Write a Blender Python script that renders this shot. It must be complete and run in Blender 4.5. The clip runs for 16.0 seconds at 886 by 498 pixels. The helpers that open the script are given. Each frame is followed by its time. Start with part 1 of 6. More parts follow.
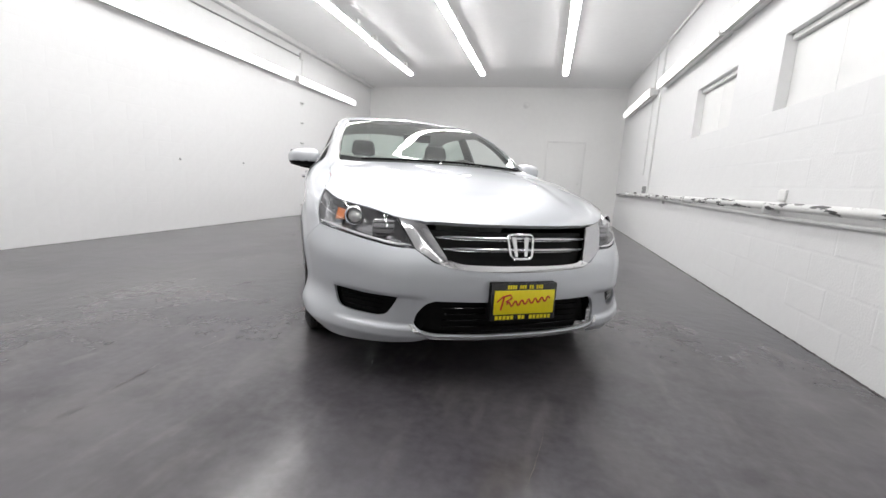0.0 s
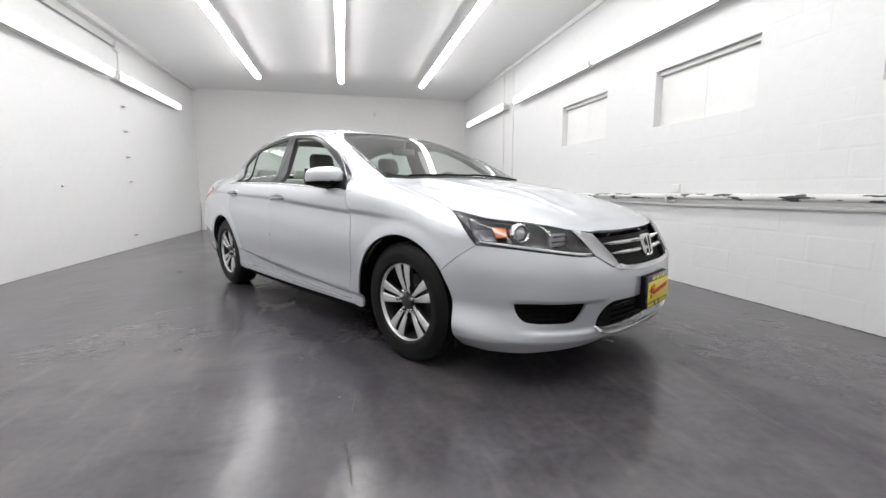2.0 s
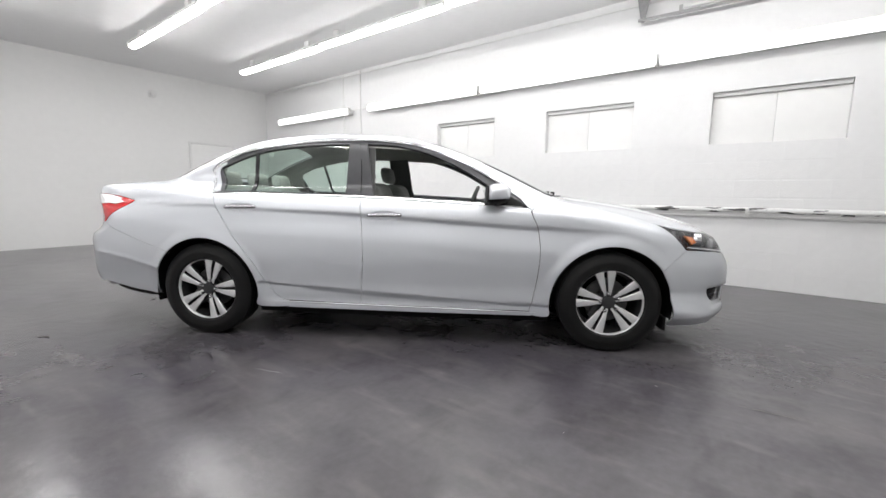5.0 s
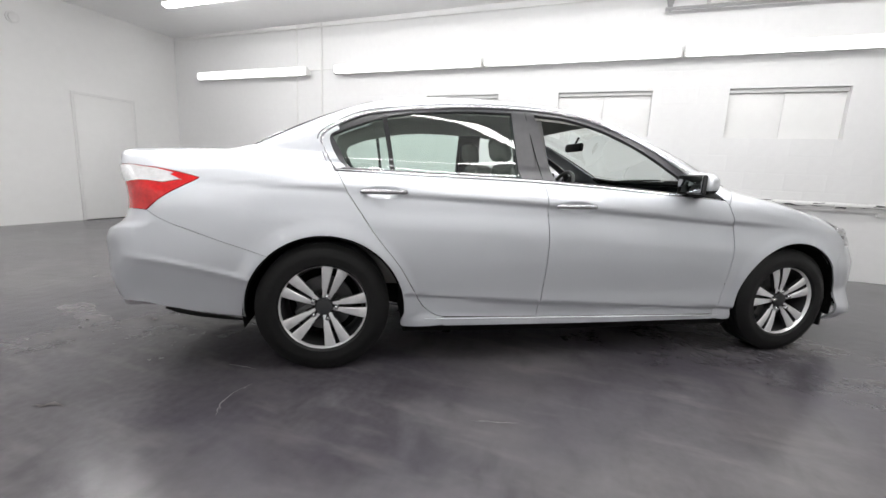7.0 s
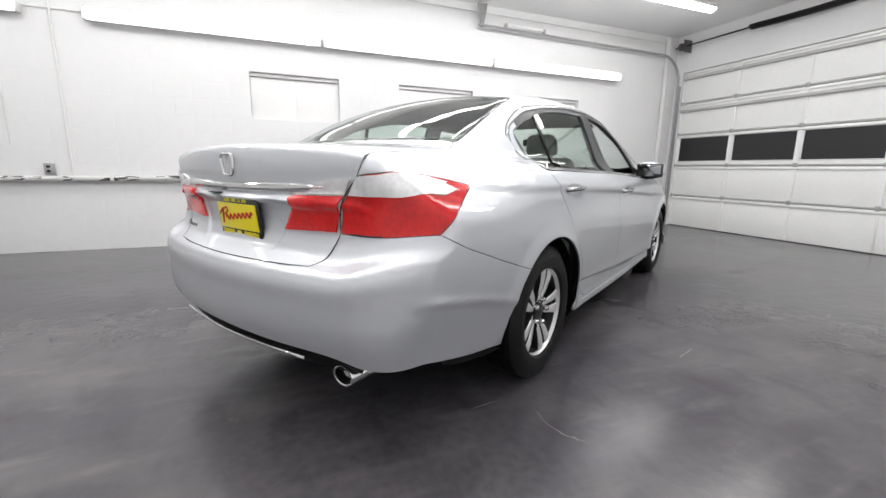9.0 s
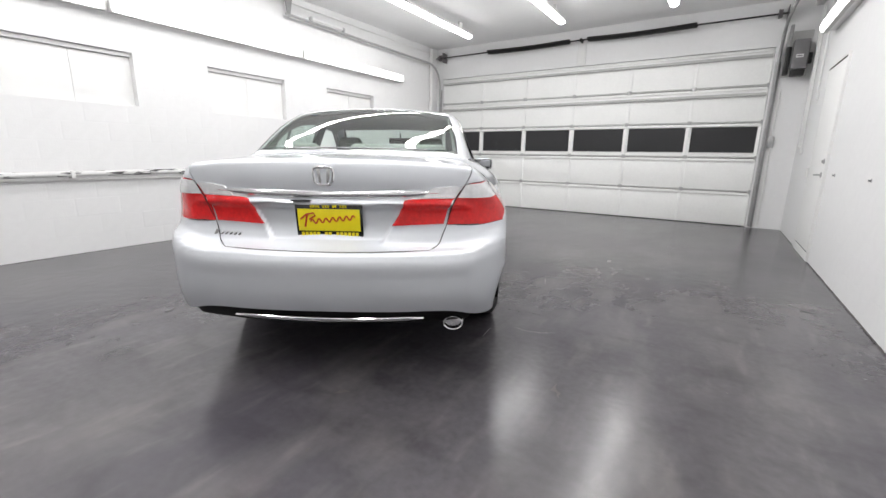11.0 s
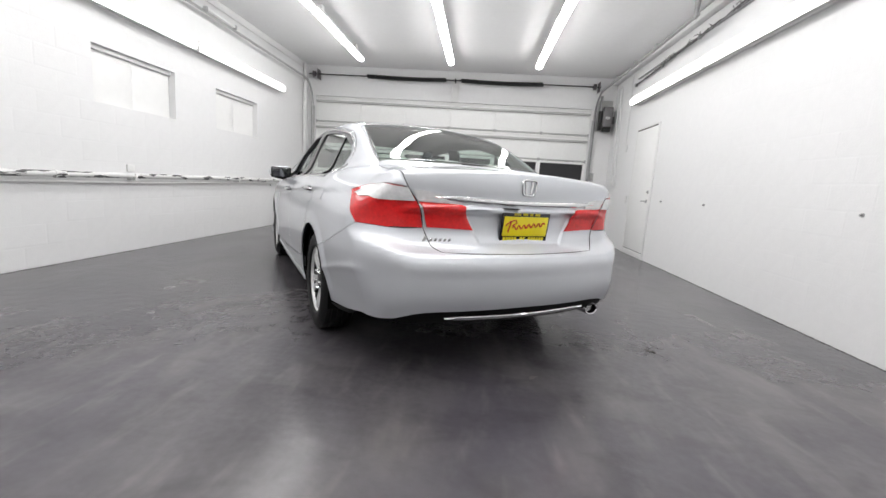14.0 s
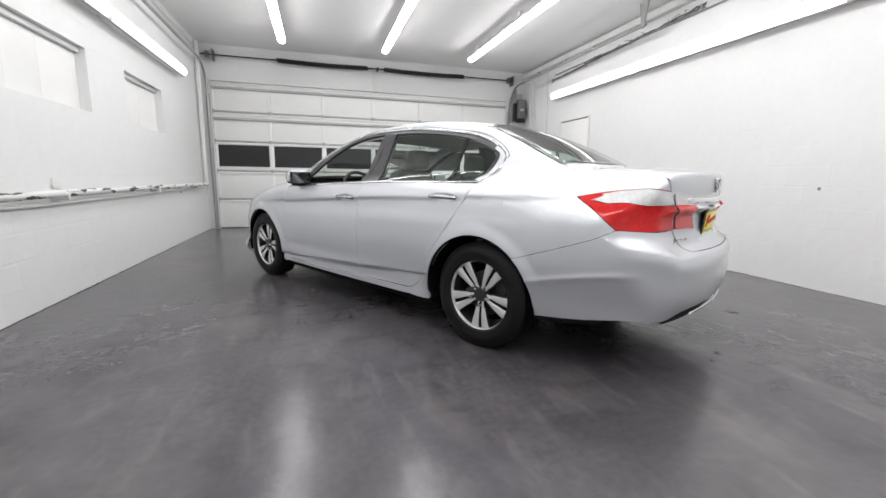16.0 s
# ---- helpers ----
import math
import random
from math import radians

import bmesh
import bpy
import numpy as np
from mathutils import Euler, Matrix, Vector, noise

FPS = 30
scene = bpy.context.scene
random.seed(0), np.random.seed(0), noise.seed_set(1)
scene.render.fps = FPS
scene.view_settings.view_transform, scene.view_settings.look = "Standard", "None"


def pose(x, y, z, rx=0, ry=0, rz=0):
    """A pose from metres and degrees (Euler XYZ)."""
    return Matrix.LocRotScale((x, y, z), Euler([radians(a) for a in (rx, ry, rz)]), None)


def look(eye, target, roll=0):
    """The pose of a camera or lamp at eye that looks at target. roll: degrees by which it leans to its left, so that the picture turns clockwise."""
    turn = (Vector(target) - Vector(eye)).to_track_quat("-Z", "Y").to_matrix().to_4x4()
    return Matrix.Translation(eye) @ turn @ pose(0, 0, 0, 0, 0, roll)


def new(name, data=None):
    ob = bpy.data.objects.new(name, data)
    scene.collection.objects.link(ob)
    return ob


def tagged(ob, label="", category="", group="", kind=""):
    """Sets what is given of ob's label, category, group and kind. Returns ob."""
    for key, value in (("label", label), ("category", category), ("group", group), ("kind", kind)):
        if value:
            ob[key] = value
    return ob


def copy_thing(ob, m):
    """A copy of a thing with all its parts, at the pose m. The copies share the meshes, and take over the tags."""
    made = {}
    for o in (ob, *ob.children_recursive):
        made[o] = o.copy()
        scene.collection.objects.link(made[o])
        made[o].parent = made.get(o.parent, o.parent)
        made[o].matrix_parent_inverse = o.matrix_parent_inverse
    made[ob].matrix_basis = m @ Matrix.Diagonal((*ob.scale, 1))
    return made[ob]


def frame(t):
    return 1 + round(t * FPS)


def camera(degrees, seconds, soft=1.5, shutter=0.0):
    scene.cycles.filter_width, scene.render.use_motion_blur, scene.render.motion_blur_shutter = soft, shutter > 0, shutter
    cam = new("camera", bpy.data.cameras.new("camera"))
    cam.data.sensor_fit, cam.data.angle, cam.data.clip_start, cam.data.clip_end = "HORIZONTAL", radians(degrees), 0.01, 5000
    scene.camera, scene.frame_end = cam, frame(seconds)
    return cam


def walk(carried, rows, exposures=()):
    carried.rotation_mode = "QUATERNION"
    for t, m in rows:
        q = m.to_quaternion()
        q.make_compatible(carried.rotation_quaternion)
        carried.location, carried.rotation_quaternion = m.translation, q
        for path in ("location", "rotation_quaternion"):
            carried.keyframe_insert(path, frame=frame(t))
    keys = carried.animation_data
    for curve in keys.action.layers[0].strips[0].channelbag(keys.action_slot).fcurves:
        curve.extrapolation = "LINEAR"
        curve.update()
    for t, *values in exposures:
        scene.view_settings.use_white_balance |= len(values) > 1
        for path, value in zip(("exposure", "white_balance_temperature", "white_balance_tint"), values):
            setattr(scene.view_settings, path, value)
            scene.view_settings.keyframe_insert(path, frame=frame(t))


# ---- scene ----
cam = camera(93.7, 16.0)
PATH = [
    (0, (1.345, -1.139, 0.913), (0.886, 0.780, 0.584), 3.41),
    (0.5, (0.990, -1.226, 0.895), (0.791, 0.737, 0.563), 3.31),
    (1, (0.617, -1.267, 0.901), (0.582, 0.709, 0.599), 1.68),
    (1.5, (0.187, -1.250, 0.900), (0.361, 0.715, 0.571), -0.10),
    (2, (-0.279, -1.173, 0.922), (0.180, 0.754, 0.646), -0.15),
    (2.5, (-0.767, -0.973, 0.936), (-0.137, 0.905, 0.662), -1.47),
    (3, (-1.240, -0.748, 0.960), (-0.329, 1.007, 0.661), -1.45),
    (3.2, (-1.439, -0.653, 0.979), (-0.462, 1.065, 0.672), -0.95),
    (5.3, (-2.868, 0.490, 1.019), (-1.233, 1.600, 0.707), 1.02),
    (5.5, (-2.968, 0.629, 1.016), (-1.312, 1.690, 0.653), 1.53),
    (6, (-3.076, 1.022, 1.030), (-1.351, 1.955, 0.635), 1.24),
    (6.5, (-3.086, 1.542, 1.025), (-1.308, 2.395, 0.692), 0.39),
    (7, (-3.072, 2.132, 1.004), (-1.226, 2.818, 0.653), 2.63),
    (7.5, (-3.042, 2.782, 0.992), (-1.150, 3.345, 0.669), 1.27),
    (8, (-3.052, 3.409, 0.979), (-1.074, 3.505, 0.697), 0.73),
    (8.5, (-3.102, 4.019, 0.998), (-1.145, 3.773, 0.669), 3.14),
    (9, (-3.029, 4.532, 1.001), (-1.205, 3.804, 0.623), 0.78),
    (9.5, (-2.932, 4.999, 1.001), (-1.311, 3.900, 0.594), 0.09),
    (9.7, (-2.914, 5.176, 1.005), (-1.396, 3.955, 0.553), 0.47),
    (11.8, (-2.399, 6.294, 1.165), (-1.462, 4.577, 0.748), 0.70),
    (12, (-2.312, 6.364, 1.169), (-1.401, 4.634, 0.746), 1.03),
    (12.5, (-2.069, 6.549, 1.135), (-1.325, 4.721, 0.807), 0.82),
    (13, (-1.767, 6.716, 1.104), (-1.133, 4.844, 0.796), 0.93),
    (13.5, (-1.388, 6.818, 1.037), (-0.965, 4.881, 0.773), 1.15),
    (14, (-0.960, 6.898, 0.998), (-0.806, 4.928, 0.692), 3.86),
    (14.5, (-0.486, 6.916, 0.995), (-0.483, 4.939, 0.691), 3.92),
    (15, (0.011, 6.851, 1.026), (-0.161, 4.881, 0.729), 2.40),
    (15.5, (0.499, 6.752, 1.023), (0.094, 4.821, 0.699), 1.03),
    (16, (0.983, 6.564, 1.021), (0.416, 4.675, 0.689), 0.83),
]
walk(cam, [(t, look(eye, target, roll)) for t, eye, target, roll in PATH], ((0, 0.12), (2, 0.10), (3.5, 0.15), (9, 0.13), (11.5, 0.20), (12.5, 0.17), (13.2, 0.12), (14.5, 0.10), (16, 0.04)))

# ---- light ----
world = bpy.data.worlds.new("world")
world.use_nodes = True
world.node_tree.nodes["Background"].inputs[0].default_value = (0.02, 0.02, 0.022, 1)
scene.world = world
CEILING_GLOW, WALL_GLOW = 23.0, 3.0


# ---- materials ----
def nodes_of(m):
    m.use_nodes = True
    t = m.node_tree
    return t, t.nodes["Principled BSDF"]


def material(name, colour, rough=0.5, metal=0.0, spread=0.06, scale=6.0, fine=60.0, bump=0.0, bump_scale=80.0, coat=0.0, rough_spread=0.0, spec=0.5):
    """A plain surface whose colour, gloss and relief vary at two scales."""
    m = bpy.data.materials.new(name)
    t, p = nodes_of(m)
    n, link = t.nodes, t.links
    pos = n.new("ShaderNodeTexCoord")
    big, small = n.new("ShaderNodeTexNoise"), n.new("ShaderNodeTexNoise")
    big.inputs["Scale"].default_value, small.inputs["Scale"].default_value = scale, fine
    big.inputs["Detail"].default_value = 5
    for k in (big, small):
        link.new(pos.outputs["Object"], k.inputs["Vector"])
    both = n.new("ShaderNodeMath")
    both.operation = "ADD"
    link.new(big.outputs["Fac"], both.inputs[0])
    link.new(small.outputs["Fac"], both.inputs[1])
    ramp = n.new("ShaderNodeMapRange")
    ramp.inputs["From Min"].default_value, ramp.inputs["From Max"].default_value = 0.6, 1.4
    ramp.inputs["To Min"].default_value, ramp.inputs["To Max"].default_value = 1 - spread, 1 + spread
    link.new(both.outputs[0], ramp.inputs["Value"])
    mul = n.new("ShaderNodeVectorMath")
    mul.operation = "SCALE"
    mul.inputs[0].default_value = colour
    link.new(ramp.outputs[0], mul.inputs["Scale"])
    link.new(mul.outputs[0], p.inputs["Base Color"])
    p.inputs["Roughness"].default_value, p.inputs["Metallic"].default_value = rough, metal
    p.inputs["Coat Weight"].default_value, p.inputs["Coat Roughness"].default_value = coat, 0.03
    p.inputs["Specular IOR Level"].default_value = spec
    if rough_spread:
        r = n.new("ShaderNodeMapRange")
        r.inputs["To Min"].default_value, r.inputs["To Max"].default_value = rough - rough_spread, rough + rough_spread
        r.inputs["From Min"].default_value, r.inputs["From Max"].default_value = 0.3, 0.7
        link.new(big.outputs["Fac"], r.inputs["Value"])
        link.new(r.outputs[0], p.inputs["Roughness"])
    if bump:
        b, bn = n.new("ShaderNodeBump"), n.new("ShaderNodeTexNoise")
        bn.inputs["Scale"].default_value, bn.inputs["Detail"].default_value = bump_scale, 4
        b.inputs["Strength"].default_value, b.inputs["Distance"].default_value = bump, 0.004
        link.new(pos.outputs["Object"], bn.inputs["Vector"])
        link.new(bn.outputs["Fac"], b.inputs["Height"])
        link.new(b.outputs[0], p.inputs["Normal"])
    return m


def glass_material(name, tint, gloss=0.0, head_on=0.08):
    m = bpy.data.materials.new(name)
    t, p = nodes_of(m)
    n, link = t.nodes, t.links
    clear, shine, mix, face = n.new("ShaderNodeBsdfTransparent"), n.new("ShaderNodeBsdfGlossy"), n.new("ShaderNodeMixShader"), n.new("ShaderNodeLayerWeight")
    clear.inputs[0].default_value = (*tint, 1)
    shine.inputs["Roughness"].default_value = gloss
    face.inputs[0].default_value = 0.5
    steep, rng = n.new("ShaderNodeMath"), n.new("ShaderNodeMapRange")
    steep.operation = "POWER"
    steep.inputs[1].default_value = 4.5
    rng.inputs["To Min"].default_value = head_on
    link.new(face.outputs["Facing"], steep.inputs[0])
    link.new(steep.outputs[0], rng.inputs["Value"])
    link.new(rng.outputs[0], mix.inputs[0])
    link.new(clear.outputs[0], mix.inputs[1])
    link.new(shine.outputs[0], mix.inputs[2])
    link.new(mix.outputs[0], n["Material Output"].inputs[0])
    return m


def glow_material(name, colour, strength):
    m = bpy.data.materials.new(name)
    t, p = nodes_of(m)
    p.inputs["Base Color"].default_value = (0.8, 0.8, 0.8, 1)
    p.inputs["Emission Color"].default_value, p.inputs["Emission Strength"].default_value = (*colour, 1), strength
    return m


def floor_material():
    """Dark sealed concrete: cloudy, scuffed, its gloss broken into patches by trowel marks and wear."""
    m = material("polished_concrete", (0.078, 0.073, 0.081), 0.25, spread=0.25, scale=1.6, fine=26, bump=0.0, spec=0.56)
    t, p = nodes_of(m)
    n, link = t.nodes, t.links
    pos = n.new("ShaderNodeTexCoord")
    base = p.inputs["Base Color"].links[0].from_socket

    def cloud(noise_scale, low, high, amount, stretch=(1, 1, 1), detail=6, distortion=0.6):
        mp, tx, rg = n.new("ShaderNodeMapping"), n.new("ShaderNodeTexNoise"), n.new("ShaderNodeMapRange")
        mp.inputs["Scale"].default_value = stretch
        mp.inputs["Rotation"].default_value = (0, 0, noise_scale * 0.7)
        rg.interpolation_type = "SMOOTHSTEP"
        tx.inputs["Scale"].default_value, tx.inputs["Detail"].default_value, tx.inputs["Distortion"].default_value = noise_scale, detail, distortion
        rg.inputs["From Min"].default_value, rg.inputs["From Max"].default_value, rg.inputs["To Max"].default_value = low, high, amount
        link.new(pos.outputs["Object"], mp.inputs["Vector"])
        link.new(mp.outputs[0], tx.inputs["Vector"])
        link.new(tx.outputs["Fac"], rg.inputs["Value"])
        return rg.outputs[0]

    def layer(socket, colour, fac):
        mx = n.new("ShaderNodeMix")
        mx.data_type = "RGBA"
        link.new(fac, mx.inputs["Factor"])
        link.new(socket, mx.inputs["A"])
        mx.inputs["B"].default_value = (*colour, 1)
        return mx.outputs["Result"]

    def sums(op, *sockets):
        out = sockets[0]
        for q in sockets[1:]:
            k = n.new("ShaderNodeMath")
            k.operation = op
            link.new(out, k.inputs[0])
            if isinstance(q, float):
                k.inputs[1].default_value = q
            else:
                link.new(q, k.inputs[1])
            out = k.outputs[0]
        return out

    c = layer(base, (0.130, 0.122, 0.125), cloud(0.45, 0.35, 0.75, 0.60, (1, 1, 1), 2, 0))
    c = layer(c, (0.052, 0.047, 0.063), cloud(0.9, 0.40, 0.75, 0.60, (1, 0.6, 1), 4, 0.5))
    c = layer(c, (0.19, 0.178, 0.175), cloud(2.4, 0.42, 0.85, 0.50, (1, 0.5, 1), 4, 0.4))
    c = layer(c, (0.030, 0.028, 0.034), cloud(4.0, 0.44, 0.86, 0.55, (0.7, 1.2, 1), 4, 0.4))
    c = layer(c, (0.22, 0.206, 0.198), cloud(9.0, 0.50, 0.90, 0.36, (1, 0.3, 1), 3, 0.2))
    link.new(c, p.inputs["Base Color"])
    worn = cloud(1.1, 0.30, 0.72, 0.034, (1, 0.8, 1), 3, 0.5)
    scuff = cloud(5.0, 0.35, 0.80, 0.028, (1, 0.5, 1), 4, 0.6)
    link.new(sums("ADD", worn, scuff, 0.20), p.inputs["Roughness"])
    wave, b = n.new("ShaderNodeTexNoise"), n.new("ShaderNodeBump")
    wave.inputs["Scale"].default_value, wave.inputs["Detail"].default_value = 10.0, 3.0
    link.new(pos.outputs["Object"], wave.inputs["Vector"])
    b.inputs["Strength"].default_value, b.inputs["Distance"].default_value = 0.42, 0.006
    link.new(wave.outputs["Fac"], b.inputs["Height"])
    link.new(b.outputs[0], p.inputs["Normal"])
    return m


white_paint = material("white_wall_paint", (0.785, 0.785, 0.785), 0.55, spread=0.02, scale=0.8, fine=14, bump=0.25, bump_scale=70)
back_paint = material("white_board_paint", (0.82, 0.82, 0.81), 0.5, spread=0.02, scale=0.7, fine=10, bump=0.06, bump_scale=40)
ceiling_paint = material("ceiling_paint", (0.90, 0.90, 0.90), 0.6, spread=0.02, scale=0.6, fine=12, bump=0.08, bump_scale=50)
trim_white = material("white_trim", (0.76, 0.76, 0.75), 0.45, spread=0.04, scale=4, fine=40, bump=0.1)
door_white = material("white_door_panel", (0.90, 0.905, 0.89), 0.4, spread=0.03, scale=2, fine=30, bump=0.08, bump_scale=30)
rib_grey = material("mid_grey_rib", (0.50, 0.50, 0.49), 0.5, spread=0.08, scale=3, fine=40)
galvanised = material("galvanised_steel", (0.42, 0.42, 0.42), 0.45, 0.6, spread=0.15, scale=8, fine=60, bump=0.1)
grey_steel = material("grey_painted_steel", (0.30, 0.30, 0.30), 0.5, 0.2, spread=0.15, scale=8, fine=50)
black_steel = material("black_oiled_steel", (0.015, 0.015, 0.015), 0.4, 0.3, spread=0.3, scale=10, fine=80)
dark_pane = material("dark_glazing", (0.014, 0.014, 0.016), 0.35, spread=0.1)
machine_grey = material("machine_grey", (0.10, 0.09, 0.095), 0.5, spread=0.2, scale=10, fine=70)
case_grey = material("opener_case_grey", (0.16, 0.155, 0.16), 0.45, spread=0.12, scale=10, fine=70)
gap_dark = material("dark_gap", (0.05, 0.05, 0.05), 0.8)
glow = glow_material("fluorescent_diffuser", (1.0, 0.99, 0.985), CEILING_GLOW)
wall_glow = glow_material("wall_diffuser", (1.0, 0.99, 0.985), WALL_GLOW)
# East strips dimmed to 0.80, added to hold down the east wall's brightness.
dimmed_glow = glow_material("dimmed_fluorescent_diffuser", (1.0, 0.99, 0.985), CEILING_GLOW * 0.80)
dimmed_wall_glow = glow_material("dimmed_wall_diffuser", (1.0, 0.99, 0.985), WALL_GLOW * 0.80)
concrete = floor_material()


def chipped_paint():
    """White pipe paint, flaked off in patches down to dark iron."""
    m = material("chipped_white_paint", (0.74, 0.74, 0.73), 0.45, spread=0.05)
    t, p = nodes_of(m)
    n, link = t.nodes, t.links
    pos, mp, tx, rg, mx = n.new("ShaderNodeTexCoord"), n.new("ShaderNodeMapping"), n.new("ShaderNodeTexNoise"), n.new("ShaderNodeMapRange"), n.new("ShaderNodeMix")
    mp.inputs["Scale"].default_value = (4, 0.8, 4)
    tx.inputs["Scale"].default_value, tx.inputs["Detail"].default_value = 7.0, 5
    rg.inputs["From Min"].default_value, rg.inputs["From Max"].default_value = 0.545, 0.585
    link.new(pos.outputs["Object"], mp.inputs["Vector"])
    link.new(mp.outputs[0], tx.inputs["Vector"])
    link.new(tx.outputs["Fac"], rg.inputs["Value"])
    mx.data_type = "RGBA"
    link.new(rg.outputs[0], mx.inputs["Factor"])
    link.new(p.inputs["Base Color"].links[0].from_socket, mx.inputs["A"])
    mx.inputs["B"].default_value = (0.05, 0.05, 0.05, 1)
    link.new(mx.outputs["Result"], p.inputs["Base Color"])
    return m


pipe_paint = chipped_paint()


# ---- mesh helpers ----
def part(name, bm, mat, parent=None, label="", smooth=40):
    """One mesh object from a bmesh, under a thing or a part."""
    me = bpy.data.meshes.new(name)
    bm.to_mesh(me)
    bm.free()
    me.materials.append(mat)
    if smooth:
        me.shade_smooth()
        me.set_sharp_from_angle(angle=radians(smooth))
    ob = new(name, me)
    ob.parent = parent
    return tagged(ob, label)


def empty(name, m=None):
    ob = new(name)
    ob.empty_display_size = 0.1
    if m is not None:
        ob.matrix_basis = m
    return ob


def box(x0, x1, y0, y1, z0, z1, bevel=0.0, bm=None, segments=2):
    made = bm or bmesh.new()
    one = bmesh.new()
    bmesh.ops.create_cube(one, size=1)
    for v in one.verts:
        v.co = Vector(((x0 + x1) / 2 + v.co.x * (x1 - x0), (y0 + y1) / 2 + v.co.y * (y1 - y0), (z0 + z1) / 2 + v.co.z * (z1 - z0)))
    if bevel:
        bmesh.ops.bevel(one, geom=list(one.edges), offset=bevel, segments=segments, affect="EDGES", profile=0.5)
    join(made, one)
    return made


def join(bm, one, m=None):
    """Adds the bmesh one to bm, moved by m, and frees it."""
    if m is not None:
        bmesh.ops.transform(one, matrix=m, verts=one.verts)
    back = {v: bm.verts.new(v.co) for v in one.verts}
    for f in one.faces:
        bm.faces.new([back[v] for v in f.verts])
    one.free()
    return bm


def tube(points, radius, sides=10, bm=None, cap=True):
    """A round bar swept along points."""
    bm = bm or bmesh.new()
    pts = [Vector(p) for p in points]
    rings, side = [], None
    for i, p in enumerate(pts):
        d = (pts[min(i + 1, len(pts) - 1)] - pts[max(i - 1, 0)]).normalized()
        if side is None:
            side = d.orthogonal().normalized()
        side = (side - d * side.dot(d)).normalized()
        up = d.cross(side)
        r = radius[i] if isinstance(radius, (list, tuple)) else radius
        rings.append([bm.verts.new(p + r * (math.cos(a) * side + math.sin(a) * up)) for a in (2 * math.pi * k / sides for k in range(sides))])
    for a, b in zip(rings, rings[1:]):
        for k in range(sides):
            bm.faces.new((a[k], a[(k + 1) % sides], b[(k + 1) % sides], b[k]))
    if cap:
        bm.faces.new(rings[0][::-1])
        bm.faces.new(rings[-1])
    return bm


def lathe(profile, turns=48, bm=None):
    """Turns (radius, y) pairs round the y axis."""
    bm = bm or bmesh.new()
    rings = [[bm.verts.new((r * math.cos(2 * math.pi * k / turns), y, r * math.sin(2 * math.pi * k / turns))) for k in range(turns)] for r, y in profile]
    for a, b in zip(rings, rings[1:]):
        for k in range(turns):
            bm.faces.new((a[k], a[(k + 1) % turns], b[(k + 1) % turns], b[k]))
    return bm


def prism(outline, depth, bm=None):
    """A flat outline in x and z, given depth along y."""
    bm = bm or bmesh.new()
    a = [bm.verts.new((x, 0, z)) for x, z in outline]
    b = [bm.verts.new((x, depth, z)) for x, z in outline]
    bm.faces.new(a)
    bm.faces.new(b[::-1])
    for i in range(len(a)):
        j = (i + 1) % len(a)
        bm.faces.new((a[j], a[i], b[i], b[j]))
    bmesh.ops.recalc_face_normals(bm, faces=bm.faces)
    return bm


# ---- the room ----
RIGHT, LEFT, BACK, FRONT, CEIL = 3.02, -3.66, 10.08, -2.50, 3.38
NICHES = ((4.774, 3.665), (2.821, 1.660), (0.827, -0.330))
NZ0, NZ1 = 1.60, 2.175


def structure(name, bm, mat, label, category=""):
    return tagged(part(name, bm, mat, None, label, 30), label, category or name.split("_")[0], kind="structure")


floor_slab = structure("floor", box(LEFT - 0.3, RIGHT + 0.3, FRONT - 0.6, BACK + 0.3, -0.2, 0), concrete, "dark grey polished concrete floor, scuffed and cloudy with worn streaks")


def floor_mark(name, run, width, mat, seed):
    """A thin ragged streak on the slab: a hairline crack, a scratch, a stain or a wall-foot line."""
    rng = random.Random(seed)
    bm, rows = bmesh.new(), []
    for (x0, y0), (x1, y1) in zip(run, run[1:]):
        n = max(3, int(math.hypot(x1 - x0, y1 - y0) / 0.02))
        d = Vector((y0 - y1, x1 - x0, 0)).normalized()
        for k in range(n + 1 if (x1, y1) == run[-1] else n):
            t = k / n
            c = Vector((x0 + (x1 - x0) * t, y0 + (y1 - y0) * t, 0.003)) + d * rng.uniform(-0.4, 0.4) * width
            rows.append((c, d, width * rng.uniform(0.25, 1.0)))
    verts = []
    for q, (c, d, w) in enumerate(rows):
        w *= min(1.0, 0.15 + 3.0 * min(q, len(rows) - 1 - q) / len(rows))
        verts.append((bm.verts.new(c - d * w / 2), bm.verts.new(c + d * w / 2)))
    for a, b in zip(verts, verts[1:]):
        bm.faces.new((a[0], b[0], b[1], a[1]))
    bmesh.ops.recalc_face_normals(bm, faces=bm.faces)
    if sum(f.normal.z for f in bm.faces) < 0:
        bmesh.ops.reverse_faces(bm, faces=bm.faces)
    return part(name, bm, mat, floor_slab)


